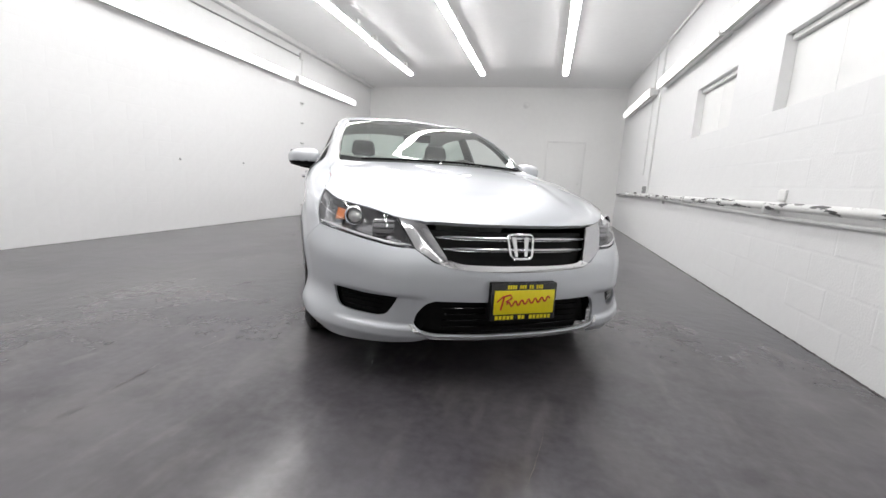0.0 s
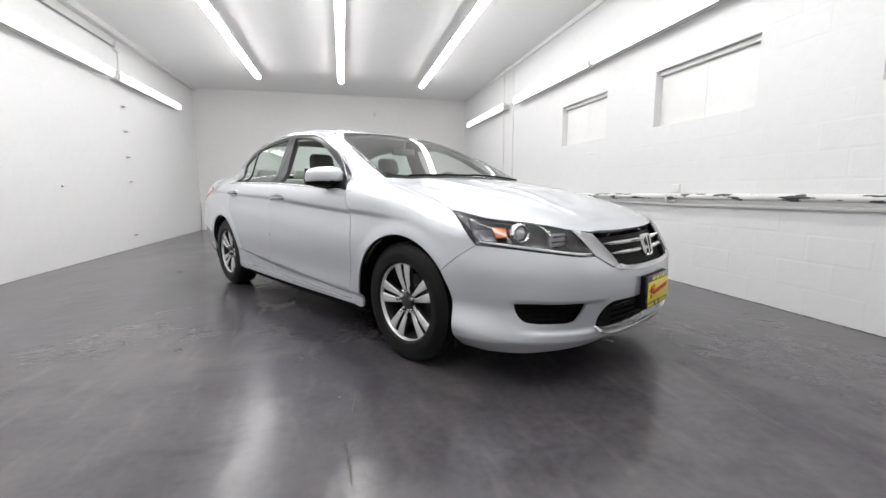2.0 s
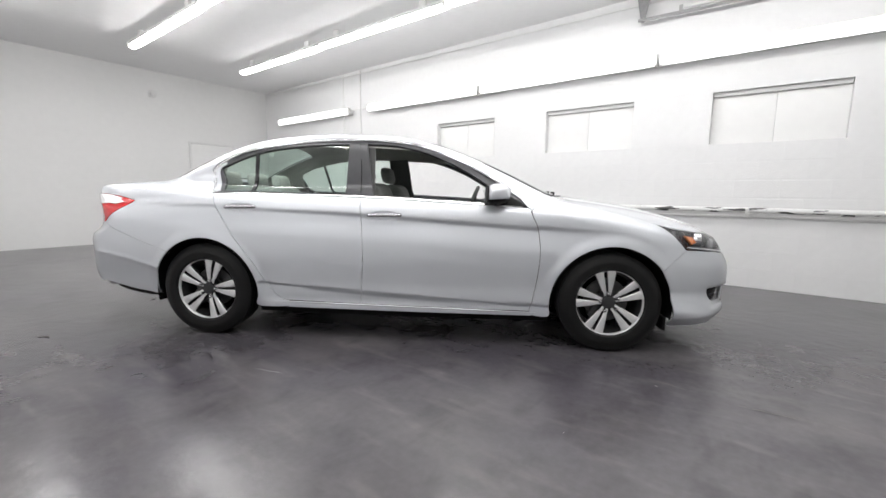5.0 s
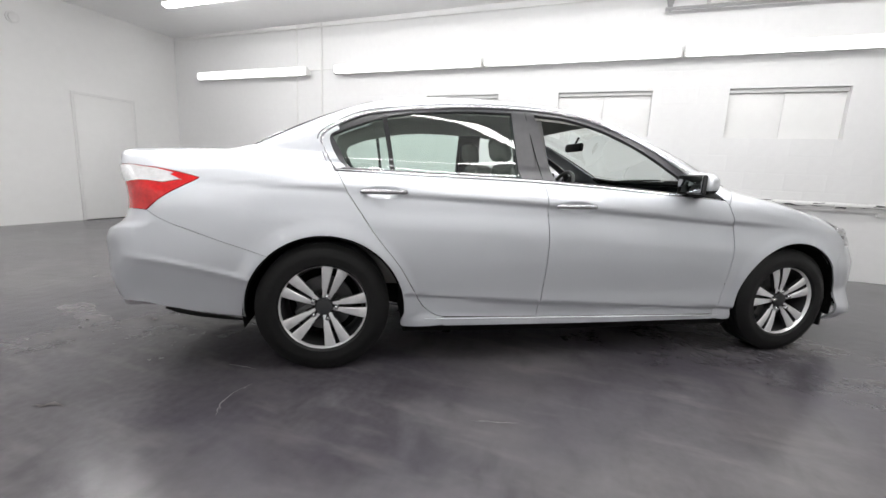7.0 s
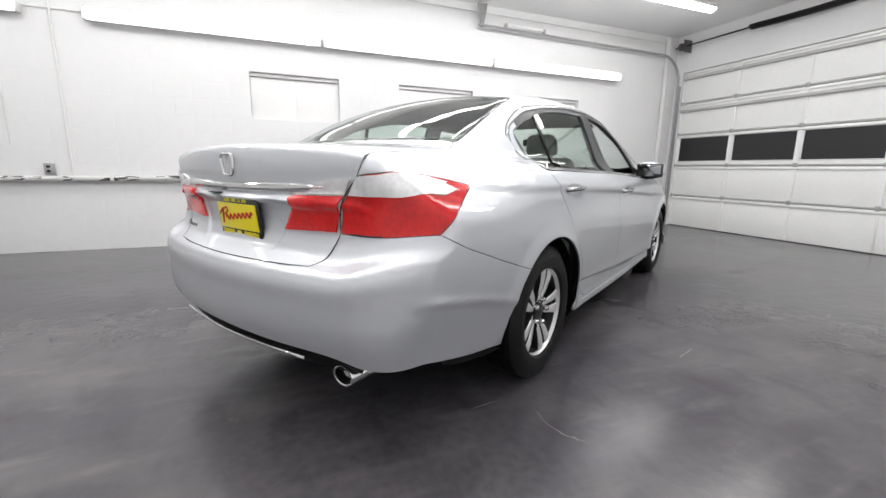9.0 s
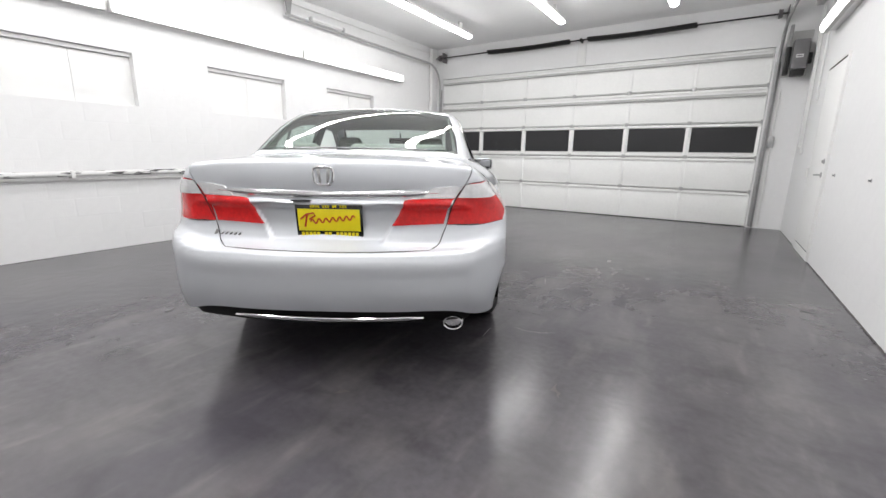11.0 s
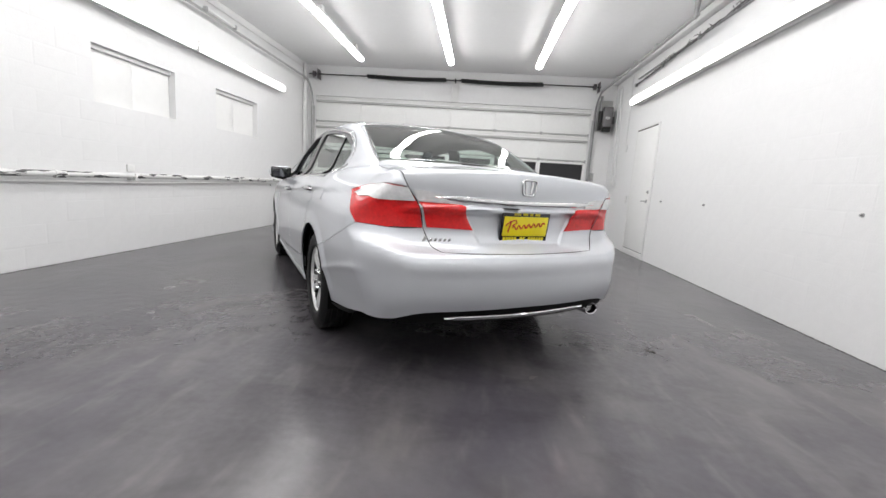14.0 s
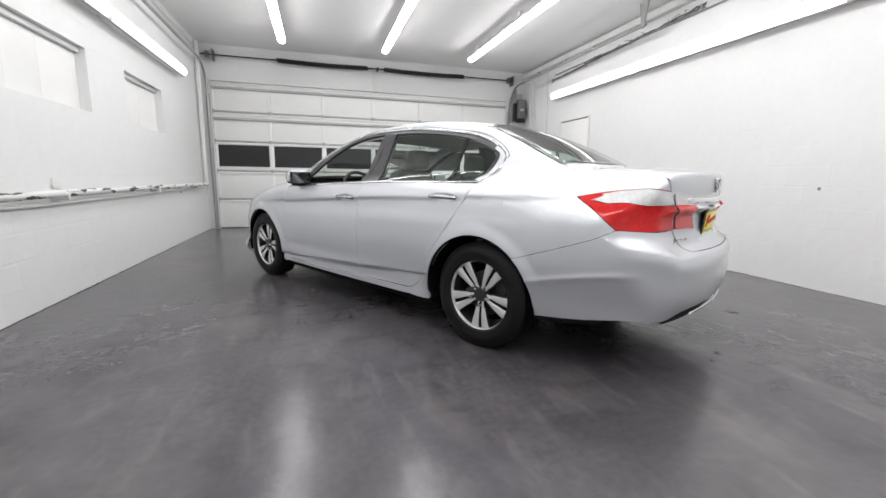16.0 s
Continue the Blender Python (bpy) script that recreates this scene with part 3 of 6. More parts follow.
for y, z in ((3.715, 0.980), (4.975, 0.992), (1.61, 0.963), (0.41, 0.963)):
    o = tagged(empty("wall_anchor", pose(LEFT, y, z, 0, 0, 180)), "dull steel wall anchor in the block wall", "wall anchor", "wall anchors")
    part("washer", lathe([(0.006, 0), (0.017, 0), (0.016, 0.004), (0.006, 0.004)], 16), galvanised, o).matrix_basis = pose(0, 0, 0, 0, 0, 90)
    part("bolt", lathe([(0.001, 0.020), (0.008, 0.020), (0.009, 0.017), (0.009, 0.004), (0.001, 0.004)], 6), grey_steel, o).matrix_basis = pose(0, 0, 0, 0, 0, 90)
for z in (2.27, 1.88, 1.48, 1.09, 0.22):
    o = tagged(empty("wall_bracket", pose(LEFT, 6.70, z, 0, 0, 180)), "small white painted bracket stub on the block wall", "wall bracket", "wall brackets")
    part("plate", box(-0.012, -0.0005, -0.05, 0.05, -0.016, 0.02, 0.003), trim_white, o)
    part("stub", box(-0.045, -0.0118, -0.015, 0.035, -0.010, 0.008, 0.003), galvanised, o)
o = tagged(empty("smoke_detector", pose(0.62, BACK, 2.90)), "white round smoke detector on the end wall", "smoke detector")
part("base", lathe([(0.001, -0.001), (0.080, -0.001), (0.080, -0.014), (0.055, -0.016)], 28), trim_white, o)
part("cap", lathe([(0.056, -0.016), (0.052, -0.032), (0.032, -0.042), (0.001, -0.044)], 28), trim_white, o)
o = part("leaning_board", box(-0.28, 0.28, -0.012, 0.012, 0, 0.64, 0.003), trim_white)
o.matrix_basis = pose(-3.35, BACK - 0.125, 0.0016, -9, 0, 2)
tagged(o, "white board leaning on the end wall", "board")

# ---- the saloon's surface: negative inside, in the car's own axes (x ahead, y left, z up) ----
def spline(xs, ys):
    """A smooth curve through points with rising xs."""
    xs, ys = np.array(xs, float), np.array(ys, float)
    h, d = np.diff(xs), np.diff(ys) / np.diff(xs)
    m = np.empty_like(ys)
    m[0], m[-1] = d[0], d[-1]
    m[1:-1] = (d[:-1] * h[1:] + d[1:] * h[:-1]) / (h[:-1] + h[1:])

    def f(x):
        x = np.asarray(x, float)
        i = np.clip(np.searchsorted(xs, x) - 1, 0, len(h) - 1)
        t = (np.clip(x, xs[0], xs[-1]) - xs[i]) / h[i]
        y = (ys[i] * (1 + 2 * t) * (1 - t) ** 2 + h[i] * m[i] * t * (1 - t) ** 2
             + ys[i + 1] * t * t * (3 - 2 * t) + h[i] * m[i + 1] * t * t * (t - 1))
        return y + m[0] * np.minimum(x - xs[0], 0) + m[-1] * np.maximum(x - xs[-1], 0)
    return f


def smax(a, b, k):
    h = np.maximum(k - np.abs(a - b), 0) / k
    return np.maximum(a, b) + h * h * k / 4


def smin(a, b, k):
    return -smax(-a, -b, k)


def ease(a, b, x):
    t = np.clip((x - a) / (b - a), 0, 1)
    return t * t * (3 - 2 * t)


plan_width = spline([-2.6, -2.2, -1.9, -1.4, -0.8, 0, 0.8, 1.4, 1.8, 2.1, 2.4], [0.775, 0.852, 0.890, 0.915, 0.922, 0.925, 0.918, 0.908, 0.882, 0.845, 0.78])
side_tuck = spline([0.14, 0.215, 0.25, 0.42, 0.60, 0.80, 0.90, 0.98, 1.10], [0.075, 0.032, 0.020, 0.012, 0.0, 0.006, 0.018, 0.062, 0.16])
shoulder = spline([-2.3, -1.9, -1.0, -0.25, 0.34, 1.13, 1.7], [0.938, 0.934, 0.908, 0.876, 0.842, 0.795, 0.77])
bumper_crease = spline([-2.3, -2.2, -2.08, -1.956, -1.833, -1.72], [0.578, 0.569, 0.551, 0.528, 0.499, 0.474])
sill_crease = spline([-1.0, -0.25, 0.93], [0.405, 0.35, 0.30])
nose = spline([0.10, 0.17, 0.235, 0.26, 0.34, 0.48, 0.56, 0.62, 0.66, 0.72, 0.78, 0.86], [2.322, 2.326, 2.330, 2.331, 2.337, 2.345, 2.336, 2.305, 2.280, 2.250, 2.195, 2.07])
tail = spline([0.20, 0.30, 0.40, 0.55, 0.640, 0.662, 0.680, 0.70, 0.74, 0.84, 0.93, 1.02, 1.10], [2.30, 2.43, 2.485, 2.502, 2.496, 2.484, 2.455, 2.428, 2.405, 2.395, 2.41, 2.415, 2.40])
deck = spline([-2.5, -2.38, -2.2, -2.0, -1.8, -1.5, 0.6, 1.0, 1.35, 1.7, 1.95, 2.15, 2.28, 2.4],
              [1.075, 1.085, 1.098, 1.108, 1.112, 1.10, 1.07, 1.03, 0.985, 0.926, 0.862, 0.803, 0.738, 0.63])
roofline = spline([-2.3, -2.0, -1.8, -1.6, -1.33, -1.1, -0.84, -0.4, -0.07, 0.15, 0.36, 0.75, 1.05, 1.35],
                  [0.94, 1.05, 1.142, 1.243, 1.357, 1.424, 1.457, 1.468, 1.448, 1.405, 1.345, 1.18, 1.03, 0.87])
glass_foot = spline([-2.1, -1.8, -1.3, -0.6, 0, 0.45, 0.9, 1.3], [0.64, 0.68, 0.75, 0.80, 0.812, 0.80, 0.765, 0.70])


def body(p):
    """How far the points lie outside the painted body."""
    x, y, z = p[..., 0], np.abs(p[..., 1]), p[..., 2]
    w = plan_width(x) - side_tuck(z)
    w = w - 0.045 * ease(-1.5, -2.0, x) * ease(0.80, 0.95, z)
    w = w + (0.034 * (1 - ease(0.27, 0.42, z)) - 0.66 * np.maximum(0.246 - z, 0)) * ease(1.60, 1.72, x)
    s = z - shoulder(x)
    w = w - 0.016 * ease(-0.18, -0.022, s) * (1 - ease(-0.022, 0.012, s)) * (1 - ease(0.9, 1.5, x)) * ease(-2.3, -1.25, x)
    c = z - sill_crease(x)
    w = w - 0.026 * (1 - ease(-0.016, 0.005, c)) * ease(0.20, 0.30, z) * ease(1.45, 1.25, x) * ease(-1.03, -0.88, x)
    for ax in (1.372, -1.375):
        r = np.hypot(x - ax, z - 0.31)
        w = w + 0.012 * (1 - ease(0.385, 0.47, r)) * ease(0.2, 0.5, z)
    scoop = ease(0.272, 0.300, z) * (1 - ease(0.410, 0.424, z))
    k = bumper_crease(x) - z
    w = w + (0.004 * np.exp(-(k / 0.018) ** 2) - 0.085 * (k + np.sqrt(k * k + 0.00006))) * ease(-1.66, -1.74, x)
    under_lamp = 0.05 * ease(0.58, 0.85, y) * ease(0.52, 0.64, z)
    front = (x - nose(z) + 0.85 * np.maximum(0.246 - z, 0) + 0.30 * y * y + (2.1 - 0.9 * (1 - ease(0.24, 0.40, z))) * np.maximum(y - 0.5, 0) ** 2 + 0.022 * scoop * ease(0.38, 0.47, y) * (1 - ease(0.70, 0.80, y))) * 0.9
    rear = (-x - tail(z - under_lamp) + 0.19 * y * y + 3.6 * np.maximum(y - 0.66, 0) ** 2) * 0.9
    rear = rear + 0.011 * (1 - ease(-0.012, 0.012, y - 0.25 - 0.585 * (z - 0.70))) * ease(0.700, 0.722, z) * (1 - ease(0.900, 0.912, z)) * ease(-2.0, -2.2, x)
    top = (z - deck(x) + (0.075 + 0.03 * ease(1.2, 1.9, x)) * y * y + 0.22 * np.maximum(y - 0.45, 0) ** 2 * ease(1.0, 1.7, x) + 0.30 * np.maximum(y - 0.5, 0) ** 2 * ease(-1.7, -2.1, x)
           + 0.010 * ease(-0.045, 0.045, y - 0.53 + 0.13 * (x - 1.0)) * ease(0.9, 1.2, x)) * 0.95
    low = smax(smax(y - w, smax(front, rear, 0.02), 0.085 - 0.052 * ease(-1.5, -2.0, x)), top, 0.09 - 0.07 * ease(-2.05, -2.25, x))
    house = smax((y - glass_foot(x) + 0.40 * (z - 0.98) + 0.12 * np.maximum(z - 1.15, 0) ** 2) * 0.92, (z - roofline(x) + 0.110 * y * y) * 0.85, 0.085)
    house = smax(house, 0.88 - z, 0.02)
    return smin(low, house, 0.035)


def body_normal(p):
    e = 0.002
    g = np.stack([body(p + e * d) - body(p - e * d) for d in np.eye(3)], -1)
    return g / np.linalg.norm(g, axis=-1, keepdims=True)


def cast(o, d, reach, start=0.0):
    """From inside points o along d to the surface."""
    o, d = np.broadcast_arrays(np.asarray(o, float), np.asarray(d, float))
    lo, hi = np.full(o.shape[:-1], float(start)), np.full(o.shape[:-1], float(reach))
    for _ in range(34):
        mid = (lo + hi) / 2
        out = body(o + mid[..., None] * d) > 0
        lo, hi = np.where(out, lo, mid), np.where(out, mid, hi)
    return o + lo[..., None] * d

from mathutils import geometry

# ---- the saloon's materials ----
def silver_paint():
    m = material("silver_metallic_paint", (0.680, 0.700, 0.733), 0.50, 0.72, spread=0.015, scale=2, fine=900, coat=1.0)
    p = nodes_of(m)[1]
    p.inputs["Specular Tint"].default_value = (0.65, 0.65, 0.66, 1)
    p.inputs["Coat IOR"].default_value = 1.5
    p.inputs["Coat Roughness"].default_value = 0.015
    return m


silver = silver_paint()
chrome = material("chrome", (0.80, 0.80, 0.81), 0.08, 1.0, spread=0.02)
satin_chrome = material("satin_chrome", (0.46, 0.46, 0.47), 0.14, 1.0, spread=0.03)
machined = material("machined_alloy", (0.74, 0.74, 0.74), 0.32, 0.5, spread=0.04, scale=20, fine=300)
dark_alloy = material("dark_painted_alloy", (0.018, 0.018, 0.019), 0.45, 0.1, spread=0.1, spec=0.3)
disc_steel = material("brake_steel", (0.10, 0.10, 0.10), 0.45, 0.5, spread=0.2, scale=20, fine=120)
cap_grey = material("wheel_cap_grey", (0.035, 0.036, 0.038), 0.4, 0.2, spread=0.1)
rubber = material("tyre_rubber", (0.008, 0.008, 0.008), 0.5, spec=0.25, spread=0.3, scale=8, fine=120, bump=0.2, bump_scale=200)
black_plastic = material("black_plastic", (0.006, 0.006, 0.006), 0.55, spec=0.12, spread=0.2, bump=0.1, bump_scale=300)
gloss_black = material("gloss_black", (0.010, 0.010, 0.011), 0.12, spread=0.1, coat=0.5)
pillar_black = material("pillar_film", (0.055, 0.055, 0.060), 0.30, spread=0.1)
well_black = material("underbody_black", (0.005, 0.005, 0.005), 0.9, spec=0.1, spread=0.3)
seat_cloth = material("grey_seat_cloth", (0.42, 0.42, 0.40), 0.9, spread=0.12, scale=12, fine=400, bump=0.4, bump_scale=400)
dark_cloth = material("dark_seat_cloth", (0.20, 0.205, 0.195), 0.9, spread=0.12, scale=12, fine=400, bump=0.4, bump_scale=400)
trim_dark = material("dark_cabin_trim", (0.060, 0.060, 0.060), 0.6, spread=0.12, bump=0.15, bump_scale=250)
trim_pale = material("pale_cabin_lining", (0.30, 0.30, 0.285), 0.85, spread=0.05, bump=0.2, bump_scale=300)
red_lens = material("red_lamp_lens", (0.66, 0.014, 0.016), 0.15, spread=0.22, scale=9, fine=60, coat=0.5, spec=0.25)
clear_lens = material("clear_lamp_lens", (0.86, 0.86, 0.87), 0.14, 0.25, spread=0.14, scale=26, fine=70, bump=0.05, bump_scale=40, coat=1.0)
lamp_bowl = material("lamp_bowl", (0.13, 0.13, 0.135), 0.26, 0.80, spread=0.2, scale=30, fine=120)
lamp_facet = material("lamp_facet", (0.40, 0.40, 0.41), 0.22, 0.7, spread=0.2, scale=40, fine=160, bump=0.2, bump_scale=60)
amber = material("amber_marker", (0.62, 0.17, 0.03), 0.2, spread=0.1, coat=1.0)
plate_yellow = material("yellow_plate", (0.92, 0.78, 0.012), 0.35, spread=0.03, coat=0.3)
plate_red = material("red_print", (0.55, 0.02, 0.02), 0.4)
screen_glass = glass_material("windscreen_glass", (0.88, 0.94, 0.91), 0.0, 0.11)
side_glass = glass_material("tinted_side_glass", (0.80, 0.90, 0.85))
lamp_glass = glass_material("clear_lamp_cover", (0.95, 0.95, 0.96), 0.0, 0.025)
mirror_glass = material("mirror_glass", (0.30, 0.31, 0.33), 0.02, 1.0, spread=0.0)


# ---- charts of the body: to(points) gives flat coordinates, at(coordinates) the points on the surface ----
class Tube:
    """Round an axis along the car, for the flanks. Coordinates: x, turn from the shoulder line."""
    y0, z0, k = 0.35, 0.60, 0.55

    def crest(self, x):
        return np.arctan2(shoulder(x) - 0.011 - self.z0, 0.55)

    def to(self, p):
        return np.stack([p[:, 0], self.k * (np.arctan2(p[:, 2] - self.z0, p[:, 1] - self.y0) - self.crest(p[:, 0]))], 1)

    def at(self, c):
        a, o = c[:, 1] / self.k + self.crest(c[:, 0]), np.zeros(len(c))
        return cast(np.stack([c[:, 0], o + self.y0, o + self.z0], 1), np.stack([o, np.cos(a), np.sin(a)], 1), 1.3)


class Wrap:
    """Round an upright axis, for the bumpers and lamps. Coordinates: turn, z."""
    def __init__(self, x0, ahead, k=1.0):
        self.x0, self.s, self.k = x0, ahead, k

    def to(self, p):
        return np.stack([self.k * np.arctan2(p[:, 1], self.s * (p[:, 0] - self.x0)), p[:, 2]], 1)

    def at(self, c):
        a, o = c[:, 0] / self.k, np.zeros(len(c))
        return cast(np.stack([o + self.x0, o, c[:, 1]], 1), np.stack([self.s * np.cos(a), np.sin(a), o], 1), 2.2)


class Roll:
    """Round an axis across the car, for bonnet and boot lid. Coordinates: y, turn."""
    def __init__(self, x0, z0, ahead, k=0.7):
        self.x0, self.z0, self.s, self.k = x0, z0, ahead, k

    def to(self, p):
        return np.stack([p[:, 1], self.k * np.arctan2(p[:, 2] - self.z0, self.s * (p[:, 0] - self.x0))], 1)

    def at(self, c):
        a, o = c[:, 1] / self.k, np.zeros(len(c))
        return cast(np.stack([o + self.x0, c[:, 0], o + self.z0], 1), np.stack([self.s * np.cos(a), o, np.sin(a)], 1), 2.0)


class Top:
    """From above, for the roof and the screens. Coordinates: x, y."""
    def to(self, p):
        return p[:, :2].copy()

    def at(self, c):
        o = np.zeros(len(c))
        return cast(np.stack([c[:, 0], c[:, 1], o + 0.6], 1), np.array([0.0, 0.0, 1.0]), 1.4)


flank, front_wrap, rear_wrap = Tube(), Wrap(1.15, 1), Wrap(-1.35, -1)
bonnet_roll, boot_roll, above = Roll(0.95, 0.30, 1), Roll(-1.80, 0.72, -1), Top()


def on_side(x, z):
    return tuple(cast([x, 0.3, z], [0.0, 1.0, 0.0], 1.0))


def on_top(x, y):
    return tuple(cast([x, y, 0.6], [0.0, 0.0, 1.0], 1.4))


def on_nose(y, z):
    return tuple(cast([1.2, y, z], [1.0, 0.0, 0.0], 2.0))


def on_tail(y, z):
    return tuple(cast([-1.4, y, z], [-1.0, 0.0, 0.0], 2.0))


def bent(points, per=6):
    """A smooth run through points."""
    p = np.array(points, float)
    if len(p) < 3:
        n = max(2, int(np.linalg.norm(p[1] - p[0]) / 0.02))
        return p[0] + (p[1] - p[0]) * np.linspace(0, 1, n + 1)[:, None]
    q = np.vstack([2 * p[0] - p[1], p, 2 * p[-1] - p[-2]])
    out = []
    for i in range(1, len(q) - 2):
        for t in np.arange(per) / per:
            a, b, c, d = q[i - 1], q[i], q[i + 1], q[i + 2]
            out.append(0.5 * (2 * b + (c - a) * t + (2 * a - 5 * b + 4 * c - d) * t * t + (3 * b - a - 3 * c + d) * t ** 3))
    out.append(p[-1])
    return np.array(out)


def loop(*runs):
    """A closed outline of runs, each a list of points to be bent smoothly; they meet in corners."""
    out = [bent(r) for r in runs]
    pts = np.vstack(out)
    for _ in range(4):
        pts = pts - body(pts)[:, None] * body_normal(pts) * 0.95
    keep = [i for i in range(len(pts)) if np.linalg.norm(pts[i] - pts[i - 1]) > 1e-4]
    return pts[keep]


def mirrored(half):
    """A run from one flank to the middle, carried on to the other flank."""
    h = [tuple(p) for p in half]
    return h + [(x, -y, z) for x, y, z in reversed(h) if abs(y) > 1e-6]


def inside(poly, pts):
    x, y = pts[:, 0], pts[:, 1]
    hit = np.zeros(len(pts), bool)
    for (x0, y0), (x1, y1) in zip(poly, np.roll(poly, -1, 0)):
        cross = (y0 > y) != (y1 > y)
        with np.errstate(divide="ignore", invalid="ignore"):
            hit ^= cross & (x < (x1 - x0) * (y - y0) / (y1 - y0) + x0)
    return hit


def dense(c, step):
    out = []
    for a, b in zip(c, np.roll(c, -1, 0)):
        n = max(1, int(np.ceil(np.linalg.norm(b - a) / step)))
        out += [a + (b - a) * k / n for k in range(n)]
    return np.array(out)


def near_edge(poly, pts):
    best = np.full(len(pts), 9.0)
    for a, b in zip(poly, np.roll(poly, -1, 0)):
        d = b - a
        t = np.clip(((pts - a) @ d) / max(d @ d, 1e-12), 0, 1)
        best = np.minimum(best, np.linalg.norm(pts - a - t[:, None] * d, axis=1))
    return best


def skin(name, chart, outline, mat, parent, side=1, holes=(), step=0.017, gap=0.0020, skirt=0.012, lift=0.0, label="", dish=0.0):
    """A panel of the body: the stretch of its surface within the outline, its edge turned in."""
    rings = [dense(chart.to(np.asarray(r, float)), step) for r in (outline, *holes)]
    lo, hi = rings[0].min(0), rings[0].max(0)
    gx, gy = np.meshgrid(np.arange(lo[0] + step / 2, hi[0], step), np.arange(lo[1] + step / 2, hi[1], step))
    grid = np.stack([gx.ravel(), gy.ravel()], 1)
    ok = inside(rings[0], grid)
    for r in rings[1:]:
        ok &= ~inside(r, grid)
    for r in rings:
        ok &= near_edge(r, grid) > step * 0.45
    pts = np.vstack([*rings, grid[ok]])
    edges, n = [], 0
    for r in rings:
        edges += [(n + i, n + (i + 1) % len(r)) for i in range(len(r))]
        n += len(r)
    co, _, tris, origin, _, _ = geometry.delaunay_2d_cdt([Vector(p) for p in pts], edges, [], 0, 1e-7)
    co = np.array([tuple(v) for v in co])
    tris = np.array([t for t in tris if len(t) == 3])
    mid = co[tris].mean(1)
    ok = inside(rings[0], mid)
    for r in rings[1:]:
        ok &= ~inside(r, mid)
    tris = tris[ok]
    p = chart.at(co)
    nrm = body_normal(p)
    flip = np.einsum("ij,ij->i", np.cross(p[tris[:, 1]] - p[tris[:, 0]], p[tris[:, 2]] - p[tris[:, 0]]), nrm[tris].mean(1)) < 0
    tris[flip] = tris[flip][:, ::-1]
    count = {}
    for t in tris:
        for a, b in ((t[0], t[1]), (t[1], t[2]), (t[2], t[0])):
            count[(a, b)] = 1
    rim = [(a, b) for a, b in count if (b, a) not in count]
    push = np.zeros_like(p)
    for a, b in rim:
        d = np.cross((nrm[a] + nrm[b]) / 2, p[b] - p[a])
        d /= np.linalg.norm(d) + 1e-12
        push[a] += d
        push[b] += d
    ln = np.linalg.norm(push, axis=1)
    push[ln > 0] /= ln[ln > 0][:, None]
    p = p + gap * push + lift * nrm
    if dish:
        depth = np.full(len(p), 9.0)
        for r in rings:
            depth = np.minimum(depth, near_edge(r, co))
        p = p - nrm * (dish * ease(0.0, 0.03, depth))[:, None]
    used = sorted({int(v) for t in tris for v in t})
    back = {v: i for i, v in enumerate(used)}
    verts = [tuple(p[v]) for v in used]
    normals = [tuple(nrm[v]) for v in used]
    faces = [tuple(back[int(v)] for v in t) for t in tris]
    if skirt:
        top, low = {}, {}
        for v in {v for e in rim for v in e}:
            side_way = -push[v] if ln[v] > 0 else nrm[v]
            top[v] = len(verts)
            verts.append(tuple(p[v]))
            normals.append(tuple(side_way))
            low[v] = len(verts)
            verts.append(tuple(p[v] - nrm[v] * skirt))
            normals.append(tuple(side_way))
        faces += [(top[b], top[a], low[a], low[b]) for a, b in rim]
    if side < 0:
        verts = [(x, -y, z) for x, y, z in verts]
        normals = [(x, -y, z) for x, y, z in normals]
        faces = [f[::-1] for f in faces]
    me = bpy.data.meshes.new(name)
    me.from_pydata(verts, [], faces)
    me.shade_smooth()
    if not dish:
        me.normals_split_custom_set_from_vertices(normals)
    me.materials.append(mat)
    ob = new(name, me)
    ob.parent = parent
    return tagged(ob, label)


def strip(name, run, width, mat, parent, side=1, proud=0.004, label=""):
    """A slim moulding that follows points on the body; width up and down, proud of the surface."""
    p = bent(run, 8)
    if side < 0:
        p = p * np.array([1, -1, 1])
    nrm = body_normal(p)
    d = np.gradient(p, axis=0)
    up = np.cross(nrm, d)
    up /= np.linalg.norm(up, axis=1)[:, None]
    prof = [(-0.5, -0.004), (-0.42, 0.6), (0, 1.0), (0.42, 0.6), (0.5, -0.004)]
    bm = bmesh.new()
    rows = []
    for i in range(len(p)):
        e = min(1.0, 0.35 + 4.0 * min(i, len(p) - 1 - i) / len(p))
        rows.append([bm.verts.new(p[i] + up[i] * a * width * e + nrm[i] * (b * proud + 0.001)) for a, b in prof])
    for r, q in zip(rows, rows[1:]):
        for k in range(len(prof) - 1):
            bm.faces.new((r[k], r[k + 1], q[k + 1], q[k]))
    bm.faces.new(rows[0])
    bm.faces.new(rows[-1][::-1])
    bmesh.ops.recalc_face_normals(bm, faces=bm.faces)
    return part(name, bm, mat, parent, label, 50)


# ---- the saloon ----
car = empty("car", pose(0.052, 2.640, 0.0, 0, 0, -58.45))
tagged(car, "silver four-door saloon car parked aslant on the concrete floor", "car")

AF, AR, AZ, RAD = 1.372, -1.375, 0.31, 0.385


def arch(ax, a0, a1, n=16, r=RAD):
    return [on_side(ax + r * math.cos(radians(a0 + (a1 - a0) * k / n)), AZ + r * math.sin(radians(a0 + (a1 - a0) * k / n))) for k in range(n + 1)]


